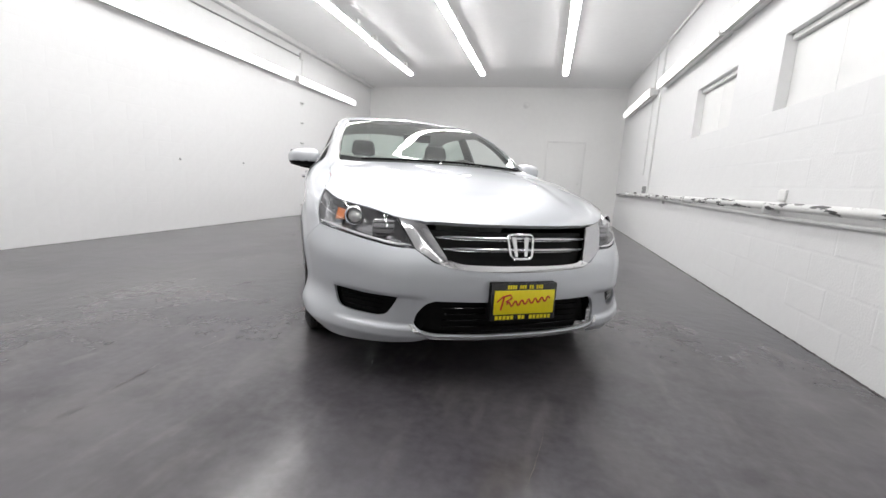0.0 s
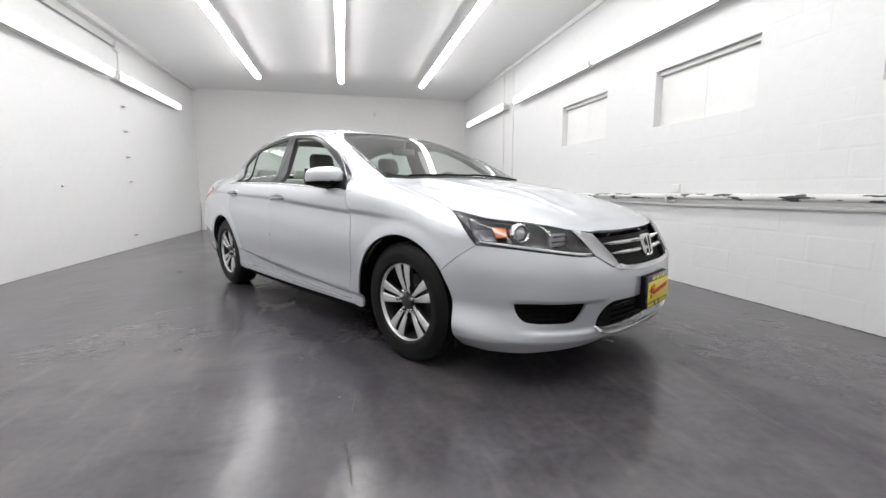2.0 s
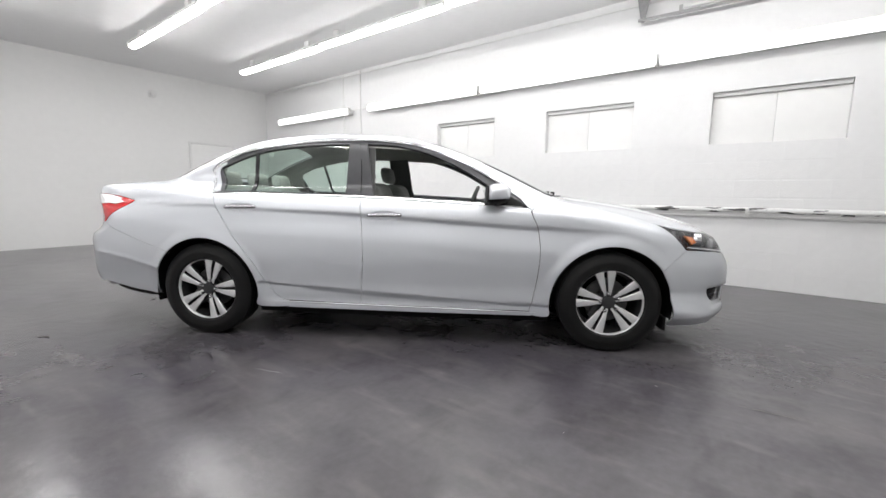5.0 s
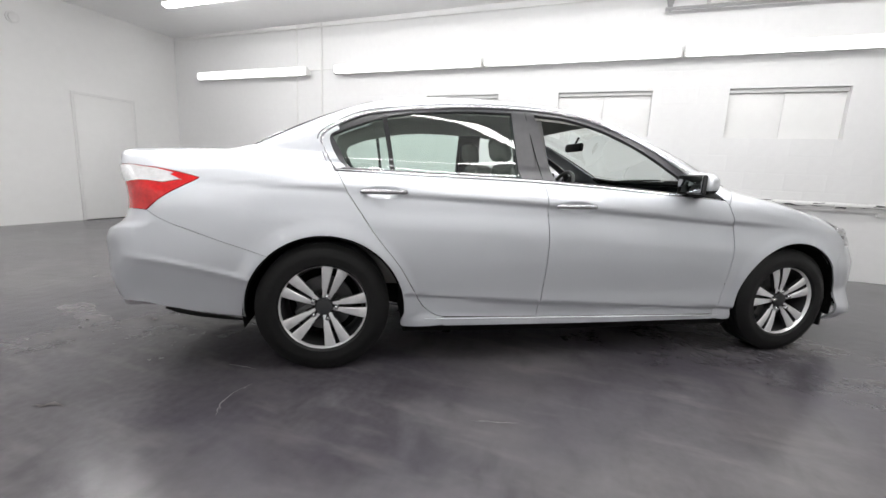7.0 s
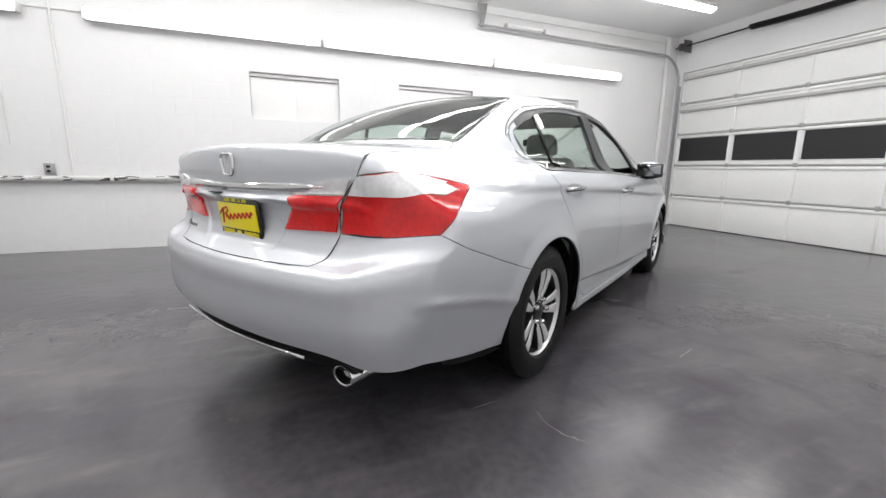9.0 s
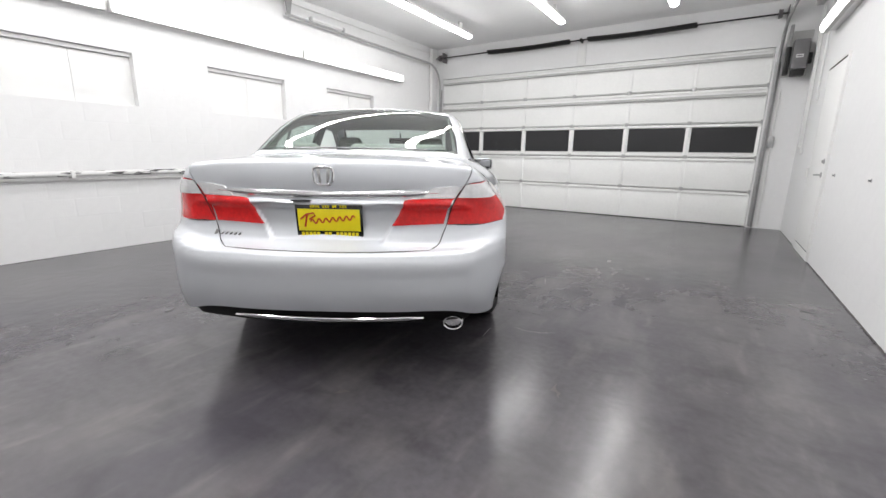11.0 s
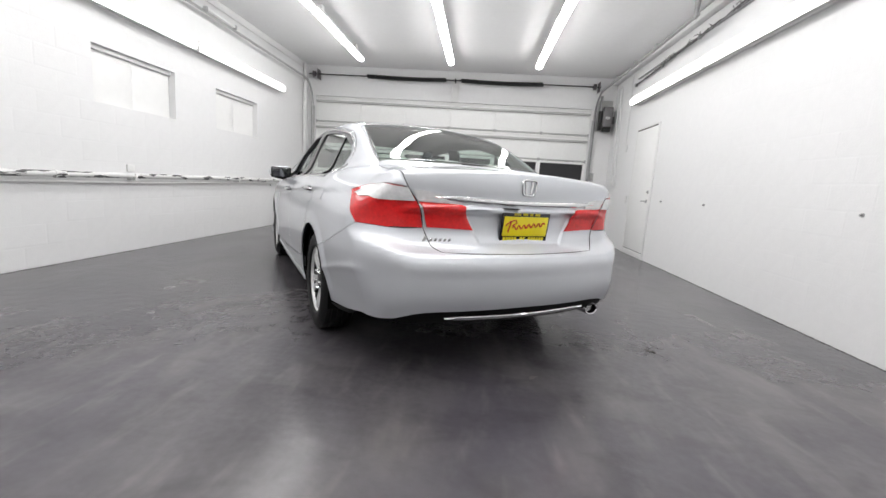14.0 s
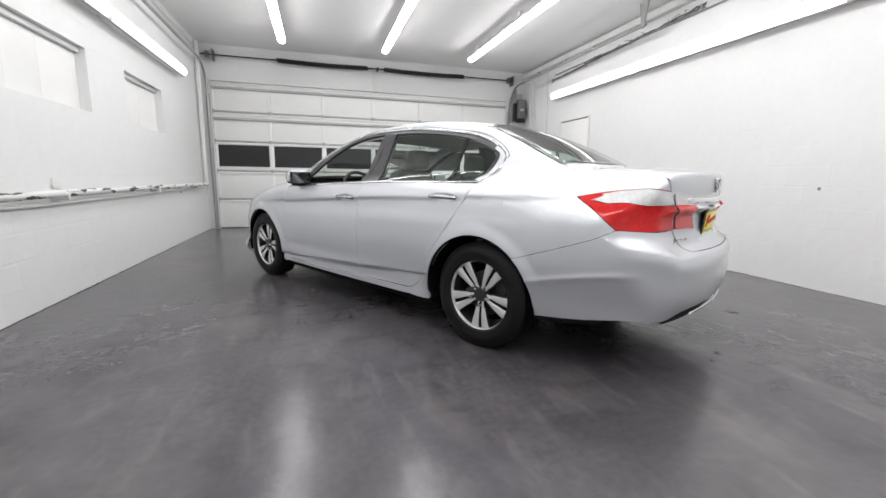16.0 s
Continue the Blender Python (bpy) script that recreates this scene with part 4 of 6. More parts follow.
# shared seams, on the car's left
HEAD_TIP, HEAD_LOW = on_side(1.655, 0.832), on_side(1.838, 0.674)
HEAD_INNER_LOW, HEAD_INNER_TOP = on_nose(0.456, 0.622), on_nose(0.518, 0.744)
HEAD_TOP = [HEAD_TIP, on_nose(0.742, 0.794), on_nose(0.628, 0.773), HEAD_INNER_TOP]
HEAD_BOTTOM = [HEAD_INNER_LOW, on_nose(0.562, 0.629), on_nose(0.70, 0.652), HEAD_LOW]
WING_TOP, WING_LOW = on_nose(0.402, 0.719), on_nose(0.311, 0.560)
BONNET_SIDE = [on_top(0.99, 0.715), on_top(1.2, 0.755), on_top(1.45, 0.765), HEAD_TIP]
DOOR_FRONT = [on_side(0.862, 0.255), on_side(0.880, 0.34), on_side(0.905, 0.48), on_side(0.917, 0.65), on_side(0.901, 0.795), on_side(0.866, 0.875), on_side(0.845, 0.925)]
BELT = [on_side(-1.315, 1.010), on_side(-0.75, 1.000), on_side(-0.268, 0.991), on_side(0.35, 0.963), on_side(0.83, 0.931)]
GLASS_TOP = [on_side(-1.400, 1.185), on_side(-1.26, 1.270), on_side(-1.09, 1.319), on_side(-0.66, 1.371), on_side(-0.34, 1.380), on_side(-0.12, 1.369), on_side(0.135, 1.328), on_side(0.33, 1.255), on_side(0.52, 1.163), on_side(0.72, 1.035), on_side(0.83, 0.931)]
DOOR_BACK = [on_side(-1.325, 1.000), on_side(-1.28, 0.914), on_side(-1.205, 0.80), on_side(-1.13, 0.69), on_side(-1.02, 0.55), on_side(-0.945, 0.425), on_side(-0.893, 0.335), on_side(-0.83, 0.286), on_side(-0.78, 0.272)]
PILLAR = [on_side(-0.265, 0.265), on_side(-0.252, 0.40), on_side(-0.240, 0.65), on_side(-0.255, 0.87), on_side(-0.268, 0.991)]
SCREEN_SIDE = [on_top(1.00, 0.690), on_top(0.75, 0.665), on_top(0.45, 0.620), on_top(0.18, 0.560)]
ROOF_SIDE = [on_top(0.18, 0.560), on_top(-0.3, 0.565), on_top(-0.8, 0.560), on_top(-1.17, 0.535)]
BACKLIGHT_SIDE = [on_top(-1.17, 0.535), on_top(-1.45, 0.575), on_top(-1.74, 0.600)]
BOOT_SIDE = [on_top(-1.765, 0.592), on_top(-1.83, 0.622), on_top(-1.97, 0.645), on_top(-2.15, 0.658), on_top(-2.285, 0.664)]
TAIL_SEAM_TOP, TAIL_SEAM_LOW = on_tail(0.636, 0.975), on_tail(0.552, 0.786)
TAIL_TIP, TAIL_LOW = on_side(-1.945, 0.943), on_side(-2.162, 0.789)
TAIL_TOP = [TAIL_SEAM_TOP, on_tail(0.69, 0.984), on_side(-2.21, 0.985), on_side(-2.14, 0.979), on_side(-2.06, 0.967), TAIL_TIP]
BUMPER_SEAM_R = [TAIL_LOW, on_side(-2.069, 0.741), on_side(-1.946, 0.696), on_side(-1.823, 0.652), on_side(AR + RAD * math.cos(radians(133)), AZ + RAD * math.sin(radians(133)))]
TAIL_DROP = [TAIL_SEAM_TOP, on_tail(0.580, 0.885), TAIL_SEAM_LOW]
BOOT_LOW = [TAIL_SEAM_LOW, on_tail(0.535, 0.745), on_tail(0.516, 0.700), on_tail(0.478, 0.677)]
BOOT_BOTTOM = [on_tail(0.478, 0.677), on_tail(0.3, 0.673), on_tail(0.0, 0.671)]
SEAM_F = [on_side(AF + RAD * math.cos(radians(37)), AZ + RAD * math.sin(radians(37))), on_side(1.74, 0.600), HEAD_LOW]


def run(*parts):
    """Runs laid end to end as they stand."""
    return [tuple(p) for r in parts for p in r]


def rev(r):
    return list(reversed(r))


for s in (1, -1):
    # front wing
    skin("fender", flank, loop(DOOR_FRONT[:-1] + [on_side(0.858, 0.912)], [on_side(0.858, 0.912), on_top(0.985, 0.718)], BONNET_SIDE, [HEAD_TIP, HEAD_LOW], rev(SEAM_F), arch(AF, 37, 180, 20), [on_side(AF - RAD, 0.31), on_side(AF - RAD + 0.002, 0.225), on_side(0.88, 0.228), on_side(0.862, 0.255)]), silver, car, s)
    # doors
    def cup_edge(x, z):
        return [on_side(x + 0.112 * math.cos(radians(a)), z + 0.030 * math.sin(radians(a)) - 0.002) for a in range(0, 360, 20)]

    d = skin("front_door", flank, loop(PILLAR, BELT[2:4] + [BELT[4], on_side(0.845, 0.925)], rev(DOOR_FRONT), [on_side(0.862, 0.255), PILLAR[0]]), silver, car, s, holes=(cup_edge(-0.093, 0.870),), label="silver front door with its window lowered")
    d2 = skin("rear_door", flank, loop(DOOR_BACK, [DOOR_BACK[-1], PILLAR[0]], PILLAR, [PILLAR[-1], BELT[1], on_side(-1.325, 1.000)]), silver, car, s, holes=(cup_edge(-1.100, 0.910),), label="silver rear door with its window shut")
    for dd, x, z in ((d, -0.093, 0.870), (d2, -1.100, 0.910)):
        y = on_side(x, z)[1]
        hpts = [(x - 0.106, y - 0.006, z - 0.002), (x - 0.085, y + 0.012, z), (x, y + 0.022, z + 0.002), (x + 0.085, y + 0.014, z + 0.003), (x + 0.106, y - 0.008, z + 0.003)]
        hb = tube([tuple(q) for q in bent(hpts, 5)], 0.0135, 12)
        for v in hb.verts:
            v.co.z = z + (v.co.z - z) * 0.95
            v.co.y *= s
        bmesh.ops.recalc_face_normals(hb, faces=hb.faces)
        part("door_handle", hb, satin_chrome, dd, "bright pull handle")
        skin("handle_cup", flank, cup_edge(x, z), silver, dd, s, step=0.008, gap=-0.003, skirt=0, lift=0.0, dish=0.030)
    # body side: windscreen post, roof rail, rear quarter
    skin("body_side", flank, loop(rev(BONNET_SIDE[:1]) + [SCREEN_SIDE[0]], SCREEN_SIDE, ROOF_SIDE, BACKLIGHT_SIDE, BOOT_SIDE, [BOOT_SIDE[-1], TAIL_SEAM_TOP], TAIL_TOP, [TAIL_TIP, TAIL_LOW], BUMPER_SEAM_R, arch(AR, 133, 0, 20), [on_side(AR + RAD, 0.31), on_side(AR + RAD - 0.004, 0.228), on_side(-0.785, 0.228), on_side(-0.78, 0.270)], rev(DOOR_BACK), [on_side(-1.335, 1.000), on_side(-1.385, 1.09), on_side(-1.408, 1.188)], [on_side(-1.408, 1.188), on_side(-1.265, 1.275)] + GLASS_TOP[2:-1] + [on_side(0.83, 0.936)], [on_side(0.83, 0.936), on_side(0.845, 0.927), on_side(0.862, 0.918), BONNET_SIDE[0]]), silver, car, s, step=0.017)
    skin("sill", flank, loop([on_side(-0.78, 0.224), on_side(-0.78, 0.268)], [on_side(-0.78, 0.268), on_side(0.862, 0.252)], [on_side(0.862, 0.252), on_side(0.88, 0.225)], [on_side(0.88, 0.225), on_side(0.0, 0.222), on_side(-0.78, 0.224)]), silver, car, s, gap=0.001)
    skin("sill_underside", flank, loop([on_side(AR + RAD, 0.232), on_side(AF - RAD, 0.226)], [on_side(AF - RAD, 0.226), on_side(AF - RAD, 0.178)], [on_side(AF - RAD, 0.178), on_side(0, 0.172), on_side(AR + RAD, 0.178)], [on_side(AR + RAD, 0.178), on_side(AR + RAD, 0.232)]), well_black, car, s, gap=0.0, lift=-0.014)
    # window surround
    GI = [on_side(-1.360, 1.183), on_side(-1.19, 1.258), on_side(-1.00, 1.312), on_side(-0.70, 1.345), on_side(-0.405, 1.356)]
    rear_in = loop([on_side(-1.262, 1.024), on_side(-0.75, 1.016), on_side(-0.385, 1.008)], [on_side(-0.385, 1.008), on_side(-0.405, 1.356)], rev(GI), [on_side(-1.360, 1.183), on_side(-1.262, 1.024)])
    front_in = loop([on_side(-0.188, 1.002), on_side(0.35, 0.977), on_side(0.66, 0.955)], [on_side(0.66, 0.955), on_side(0.655, 1.030)], [on_side(0.655, 1.030), on_side(0.43, 1.165), on_side(0.28, 1.240), on_side(0.12, 1.302), on_side(-0.07, 1.345), on_side(-0.270, 1.357)], [on_side(-0.270, 1.357), on_side(-0.188, 1.002)])
    skin("window_frame", flank, loop([on_side(-1.335, 1.002), on_side(-1.385, 1.09), on_side(-1.404, 1.186)], [on_side(-1.404, 1.186)] + GLASS_TOP[1:], rev(BELT)), pillar_black, car, s, [rear_in, front_in], step=0.02, gap=0.001, lift=-0.004, skirt=0.02, label="black window frame and pillars")
    skin("rear_side_window", flank, rear_in, side_glass, car, s, step=0.03, gap=-0.004, skirt=0, lift=-0.012, label="tinted rear side window")
    skin("window_bar", flank, loop([on_side(-1.066, 1.018), on_side(-1.106, 1.288)], [on_side(-1.082, 1.294), on_side(-1.042, 1.018)]), gloss_black, car, s, step=0.03, gap=0, skirt=0.01, lift=-0.004)
    strip("belt_moulding", [on_side(-1.33, 1.006), on_side(-0.75, 0.997), on_side(-0.25, 0.988), on_side(0.35, 0.960), on_side(0.80, 0.934)], 0.016, chrome, car, s, 0.005, "chrome belt moulding")
    strip("window_moulding", [on_side(-1.33, 1.004), on_side(-1.385, 1.085), on_side(-1.406, 1.182), on_side(-1.26, 1.274), on_side(-1.09, 1.323), on_side(-0.66, 1.375), on_side(-0.34, 1.384), on_side(-0.12, 1.373), on_side(0.135, 1.332), on_side(0.52, 1.167), on_side(0.80, 0.975)], 0.015, satin_chrome, car, s, 0.004, "slim bright window moulding")
    strip("frame_seam", [on_side(-1.352, 1.000), on_side(-1.402, 1.085), on_side(-1.424, 1.186), on_side(-1.27, 1.289), on_side(-1.09, 1.338), on_side(-0.66, 1.390), on_side(-0.34, 1.399), on_side(-0.12, 1.388), on_side(0.135, 1.347), on_side(0.53, 1.180), on_side(0.815, 0.985)], 0.005, gloss_black, car, s, 0.001, "dark seam over the door frames")
    strip("pillar_seam", [on_side(-0.270, 1.000), on_side(-0.290, 1.15), on_side(-0.325, 1.368)], 0.005, well_black, car, s, 0.001)
    skin("quarter_trim", flank, loop([on_side(-1.334, 1.006), on_side(-1.384, 1.09), on_side(-1.403, 1.184), on_side(-1.335, 1.232)], [on_side(-1.335, 1.232), on_side(-1.322, 1.213)], [on_side(-1.322, 1.213), on_side(-1.370, 1.176), on_side(-1.350, 1.10), on_side(-1.288, 1.022)], [on_side(-1.288, 1.022), on_side(-1.334, 1.006)]), silver, car, s, step=0.012, gap=0.0, skirt=0.004, lift=0.001, label="silver corner trim behind the rear window")
    strip("sill_moulding", [on_side(-0.88, 0.262), on_side(-0.3, 0.258), on_side(0.4, 0.252), on_side(0.90, 0.246)], 0.012, silver, car, s, 0.006)
    # lamps
    hl = skin("headlight", front_wrap, loop(HEAD_TOP, [HEAD_INNER_TOP, HEAD_INNER_LOW], HEAD_BOTTOM, [HEAD_LOW, HEAD_TIP]), lamp_glass, car, s, step=0.025, gap=0.003, skirt=0, lift=0.002, label="headlamp with a clear cover and an amber marker")
    skin("bowl", front_wrap, loop(HEAD_TOP, [HEAD_INNER_TOP, HEAD_INNER_LOW], HEAD_BOTTOM, [HEAD_LOW, HEAD_TIP]), lamp_bowl, hl, s, step=0.02, gap=0.003, skirt=0, lift=-0.002, dish=0.045, label="dark silvered lamp bowl")
    lower = [on_nose(0.470, 0.636), on_nose(0.565, 0.643), on_nose(0.70, 0.667), on_side(1.845, 0.692)]
    strip("lamp_lip", lower, 0.010, machined, hl, s, 0.001, "silvered lower lip")
    eye = Matrix.Translation((1.978, s * 0.680, 0.728)) @ pose(0, 0, 0, 0, 0, -90 + s * 24)
    for nm, prof, mt, lb in (("projector_ring", [(0.036, 0.010), (0.040, 0.016), (0.045, 0.010), (0.045, -0.03)], chrome, "chrome projector ring"), ("projector_lens", [(0.001, 0.014), (0.018, 0.011), (0.028, 0.003), (0.036, -0.012)], clear_lens, "glass projector lens")):
        part(nm, lathe(prof, 28), mt, hl, lb).matrix_basis = eye
    eye2 = Matrix.Translation((2.112, s * 0.562, 0.690)) @ pose(0, 0, 0, 0, 0, -90 + s * 14)
    bm = box(-0.055, 0.055, -0.03, 0.006, -0.040, 0.040, 0.012, segments=3)
    part("reflector", bm, lamp_facet, hl, "faceted main-beam reflector").matrix_basis = eye2
    for k in range(3):
        part("reflector_fin", box(-0.05, 0.05, 0.005, 0.012, -0.026 + 0.024 * k, -0.020 + 0.024 * k, 0.002), lamp_bowl, hl).matrix_basis = eye2
    part("side_reflector", box(-0.045, 0.045, -0.03, 0.004, -0.030, 0.030, 0.01, segments=3), lamp_facet, hl, "silvered side reflector").matrix_basis = Matrix.Translation((1.795, s * 0.760, 0.762)) @ pose(0, 0, 0, 0, 0, -90 + s * 60)
    skin("marker", front_wrap, loop([(1.862, 0.752, 0.768), (1.925, 0.712, 0.757)], [(1.925, 0.712, 0.757), (1.950, 0.732, 0.712)], [(1.950, 0.732, 0.712), (1.905, 0.768, 0.704)], [(1.905, 0.768, 0.704), (1.862, 0.752, 0.768)]), amber, hl, s, step=0.015, gap=0.004, skirt=0.012, lift=-0.020, label="amber side marker")
    # chrome wing between headlamp and grille
    skin("grille_wing", front_wrap, loop([HEAD_INNER_TOP, WING_TOP], [WING_TOP, WING_LOW], [WING_LOW, on_nose(0.375, 0.572), HEAD_INNER_LOW], [HEAD_INNER_LOW, HEAD_INNER_TOP]), satin_chrome, car, s, step=0.012, gap=0.002, lift=0.004, dish=0.010, label="chrome grille wing")
    # tail lamps
    tl = skin("tail_light", rear_wrap, loop(TAIL_DROP, [TAIL_SEAM_LOW, on_tail(0.70, 0.782), TAIL_LOW], [TAIL_LOW, TAIL_TIP], rev(TAIL_TOP)), red_lens, car, s, step=0.014, gap=0.002, lift=0.002, label="wraparound red and clear tail lamp")
    skin("clear_lens", rear_wrap, loop([TAIL_SEAM_TOP, on_tail(0.598, 0.914)], [on_tail(0.598, 0.914), on_side(-2.28, 0.912), on_side(-2.10, 0.912)], [on_side(-2.10, 0.912), on_side(-2.02, 0.930)], [on_side(-2.02, 0.926), on_side(-2.075, 0.950)], [on_side(-2.06, 0.957), on_side(-2.14, 0.974), on_side(-2.21, 0.981), on_tail(0.69, 0.981), TAIL_SEAM_TOP]), clear_lens, tl, s, step=0.014, gap=0.001, lift=0.0065, label="clear upper lens")
    strip("lamp_gap", TAIL_DROP, 0.005, gloss_black, tl, s, 0.002)
    strip("lamp_seal", [on_tail(0.56, 0.786), on_tail(0.70, 0.785), TAIL_LOW], 0.006, gloss_black, tl, s, 0.002)

q = [on_side(-1.40, 0.925), on_side(-1.53, 0.925), on_side(-1.555, 0.90), on_side(-1.53, 0.862), on_side(-1.40, 0.862), on_side(-1.375, 0.89)]
skin("fuel_flap", flank, loop(q + q[:1]), silver, car, 1, gap=0.0, skirt=0.004, lift=0.0022)

# bonnet, roof, screens, boot lid
fe = mirrored([on_nose(0.402, 0.729), on_nose(0.2, 0.728), on_nose(0.0, 0.728)])
hood_side = BONNET_SIDE + [HEAD_TOP[1], HEAD_TOP[2], HEAD_INNER_TOP, on_nose(0.410, 0.731)]
flip = lambda r: [(x, -y, z) for x, y, z in r]
skin("hood", bonnet_roll, loop(hood_side[:4], hood_side[3:], fe, rev(flip(hood_side[3:])), rev(flip(hood_side[:4])), rev(mirrored([BONNET_SIDE[0], on_top(1.09, 0.5), on_top(1.14, 0.25), on_top(1.155, 0.0)]))), silver, car, 1, step=0.022, skirt=0.02, label="silver bonnet with two soft creases")
skin("cowl", above, loop(mirrored([on_top(0.99, 0.705), on_top(1.09, 0.5), on_top(1.14, 0.25), on_top(1.155, 0.0)]), rev(mirrored([on_top(0.90, 0.690), on_top(1.0, 0.5), on_top(1.045, 0.25), on_top(1.06, 0.0)]))), black_plastic, car, lift=-0.008, label="black plastic cowl below the windscreen")
screen_low = mirrored([on_top(0.93, 0.675), on_top(1.02, 0.48), on_top(1.065, 0.25), on_top(1.08, 0.0)])
screen_top = mirrored([on_top(0.185, 0.548), on_top(0.225, 0.3), on_top(0.235, 0.0)])
skin("windshield", above, loop(screen_low, [flip([on_top(0.93, 0.675)])[0], flip([on_top(0.6, 0.632)])[0], flip([on_top(0.185, 0.548)])[0]], rev(screen_top), [on_top(0.185, 0.548), on_top(0.6, 0.632), on_top(0.93, 0.675)]), screen_glass, car, gap=0.0, skirt=0, lift=-0.003, label="clear windscreen with a green tint")
skin("roof", above, loop(ROOF_SIDE, mirrored([on_top(-1.17, 0.535), on_top(-1.13, 0.3), on_top(-1.115, 0.0)]), rev(flip(ROOF_SIDE)), rev(mirrored([on_top(0.18, 0.560), on_top(0.225, 0.3), on_top(0.24, 0.0)]))), silver, car, step=0.04)
bl_top, bl_low = mirrored([on_top(-1.165, 0.528), on_top(-1.125, 0.3), on_top(-1.11, 0.0)]), mirrored([on_top(-1.735, 0.590), on_top(-1.80, 0.3), on_top(-1.82, 0.0)])
skin("rear_window", above, loop(bl_top, flip([on_top(-1.165, 0.528), on_top(-1.45, 0.568), on_top(-1.735, 0.590)]), rev(bl_low), rev([on_top(-1.165, 0.528), on_top(-1.45, 0.568), on_top(-1.735, 0.590)])), side_glass, car, gap=0.0, skirt=0, lift=-0.002, label="tinted rear window")
for sd in (1, -1):
    strip("screen_seal", [on_top(0.99, 0.690), on_top(0.6, 0.645), on_top(0.18, 0.556)], 0.022, gloss_black, car, sd, 0.002)
    strip("screen_seal", [on_top(-1.17, 0.533), on_top(-1.45, 0.573), on_top(-1.745, 0.598)], 0.016, gloss_black, car, sd, 0.002)
strip("screen_band", mirrored([on_top(0.192, 0.548), on_top(0.225, 0.3), on_top(0.236, 0.0)]), 0.030, gloss_black, car, 1, 0.001)
strip("screen_band", mirrored([on_top(-1.172, 0.528), on_top(-1.132, 0.3), on_top(-1.118, 0.0)]), 0.030, gloss_black, car, 1, 0.001)
strip("screen_band", mirrored([on_top(-1.728, 0.590), on_top(-1.793, 0.3), on_top(-1.812, 0.0)]), 0.024, gloss_black, car, 1, 0.001)
boot_top = mirrored([on_top(-1.765, 0.590), on_top(-1.82, 0.3), on_top(-1.84, 0.0)])
trunk = skin("trunk_lid", boot_roll, loop(BOOT_SIDE, [BOOT_SIDE[-1], TAIL_SEAM_TOP], TAIL_DROP, BOOT_LOW, mirrored(BOOT_BOTTOM), rev(flip(BOOT_LOW)), rev(flip(TAIL_DROP)), flip([TAIL_SEAM_TOP, BOOT_SIDE[-1]]), rev(flip(BOOT_SIDE)), rev(boot_top)), silver, car, step=0.012, skirt=0.02, label="silver boot lid with a rear plate")
for s in (1, -1):
    il = skin("tail_light", boot_roll, loop([on_tail(0.618, 0.968), on_tail(0.588, 0.915)], [on_tail(0.588, 0.915), on_tail(0.43, 0.910)], [on_tail(0.43, 0.910), on_tail(0.475, 0.955)], [on_tail(0.475, 0.955), on_tail(0.55, 0.967), on_tail(0.618, 0.968)]), clear_lens, trunk, s, step=0.014, gap=0.002, lift=0.008, label="inner red and clear tail lamp")
    skin("red_lens", boot_roll, loop([on_tail(0.588, 0.913), on_tail(0.567, 0.88), on_tail(0.536, 0.788)], [on_tail(0.536, 0.788), on_tail(0.42, 0.785), on_tail(0.300, 0.779)], [on_tail(0.300, 0.779), on_tail(0.362, 0.904)], [on_tail(0.362, 0.904), on_tail(0.45, 0.909), on_tail(0.588, 0.913)]), red_lens, il, s, step=0.014, gap=0.002, lift=0.009, label="bright red lens")
strip("boot_moulding", mirrored([on_tail(0.51, 0.938), on_tail(0.35, 0.931), on_tail(0.2, 0.928), on_tail(0.0, 0.926)]), 0.032, chrome, trunk, 1, 0.009, "chrome bar across the boot lid")


# bumpers
fog = loop([on_nose(0.768, 0.418), on_nose(0.65, 0.421), on_nose(0.525, 0.420)], [on_nose(0.525, 0.420), on_nose(0.538, 0.380), on_nose(0.565, 0.338), on_nose(0.600, 0.325)], [on_nose(0.600, 0.325), on_nose(0.70, 0.326)], [on_nose(0.70, 0.326), on_nose(0.742, 0.338), on_nose(0.759, 0.375), on_nose(0.768, 0.418)])
fog_r = np.array(fog) * np.array([1, -1, 1])
intake = loop(mirrored([on_nose(0.375, 0.410), on_nose(0.2, 0.408), on_nose(0.0, 0.408)]), flip([on_nose(0.375, 0.410), on_nose(0.41, 0.392), on_nose(0.442, 0.345), on_nose(0.452, 0.300)]), rev(mirrored([on_nose(0.452, 0.300), on_nose(0.425, 0.278), on_nose(0.37, 0.262), on_nose(0.2, 0.258), on_nose(0.0, 0.260)])), rev([on_nose(0.375, 0.410), on_nose(0.41, 0.392), on_nose(0.442, 0.345), on_nose(0.452, 0.300)]))
bumper_top = mirrored([on_nose(0.375, 0.570), on_nose(0.30, 0.553), on_nose(0.15, 0.541), on_nose(0.0, 0.539)])
arch_f = [on_side(AF + RAD * math.cos(radians(37)), AZ + RAD * math.sin(radians(37))), on_side(1.735, 0.43), on_side(1.757, 0.31), on_side(1.757, 0.185)]
under_f = mirrored([on_side(1.757, 0.176), on_side(1.95, 0.182), on_nose(0.70, 0.188), on_nose(0.58, 0.200), on_nose(0.44, 0.216), on_nose(0.38, 0.236), on_nose(0.2, 0.240), on_nose(0.0, 0.242)])
half = [SEAM_F, rev(HEAD_BOTTOM), [HEAD_INNER_LOW, on_nose(0.385, 0.573)]]
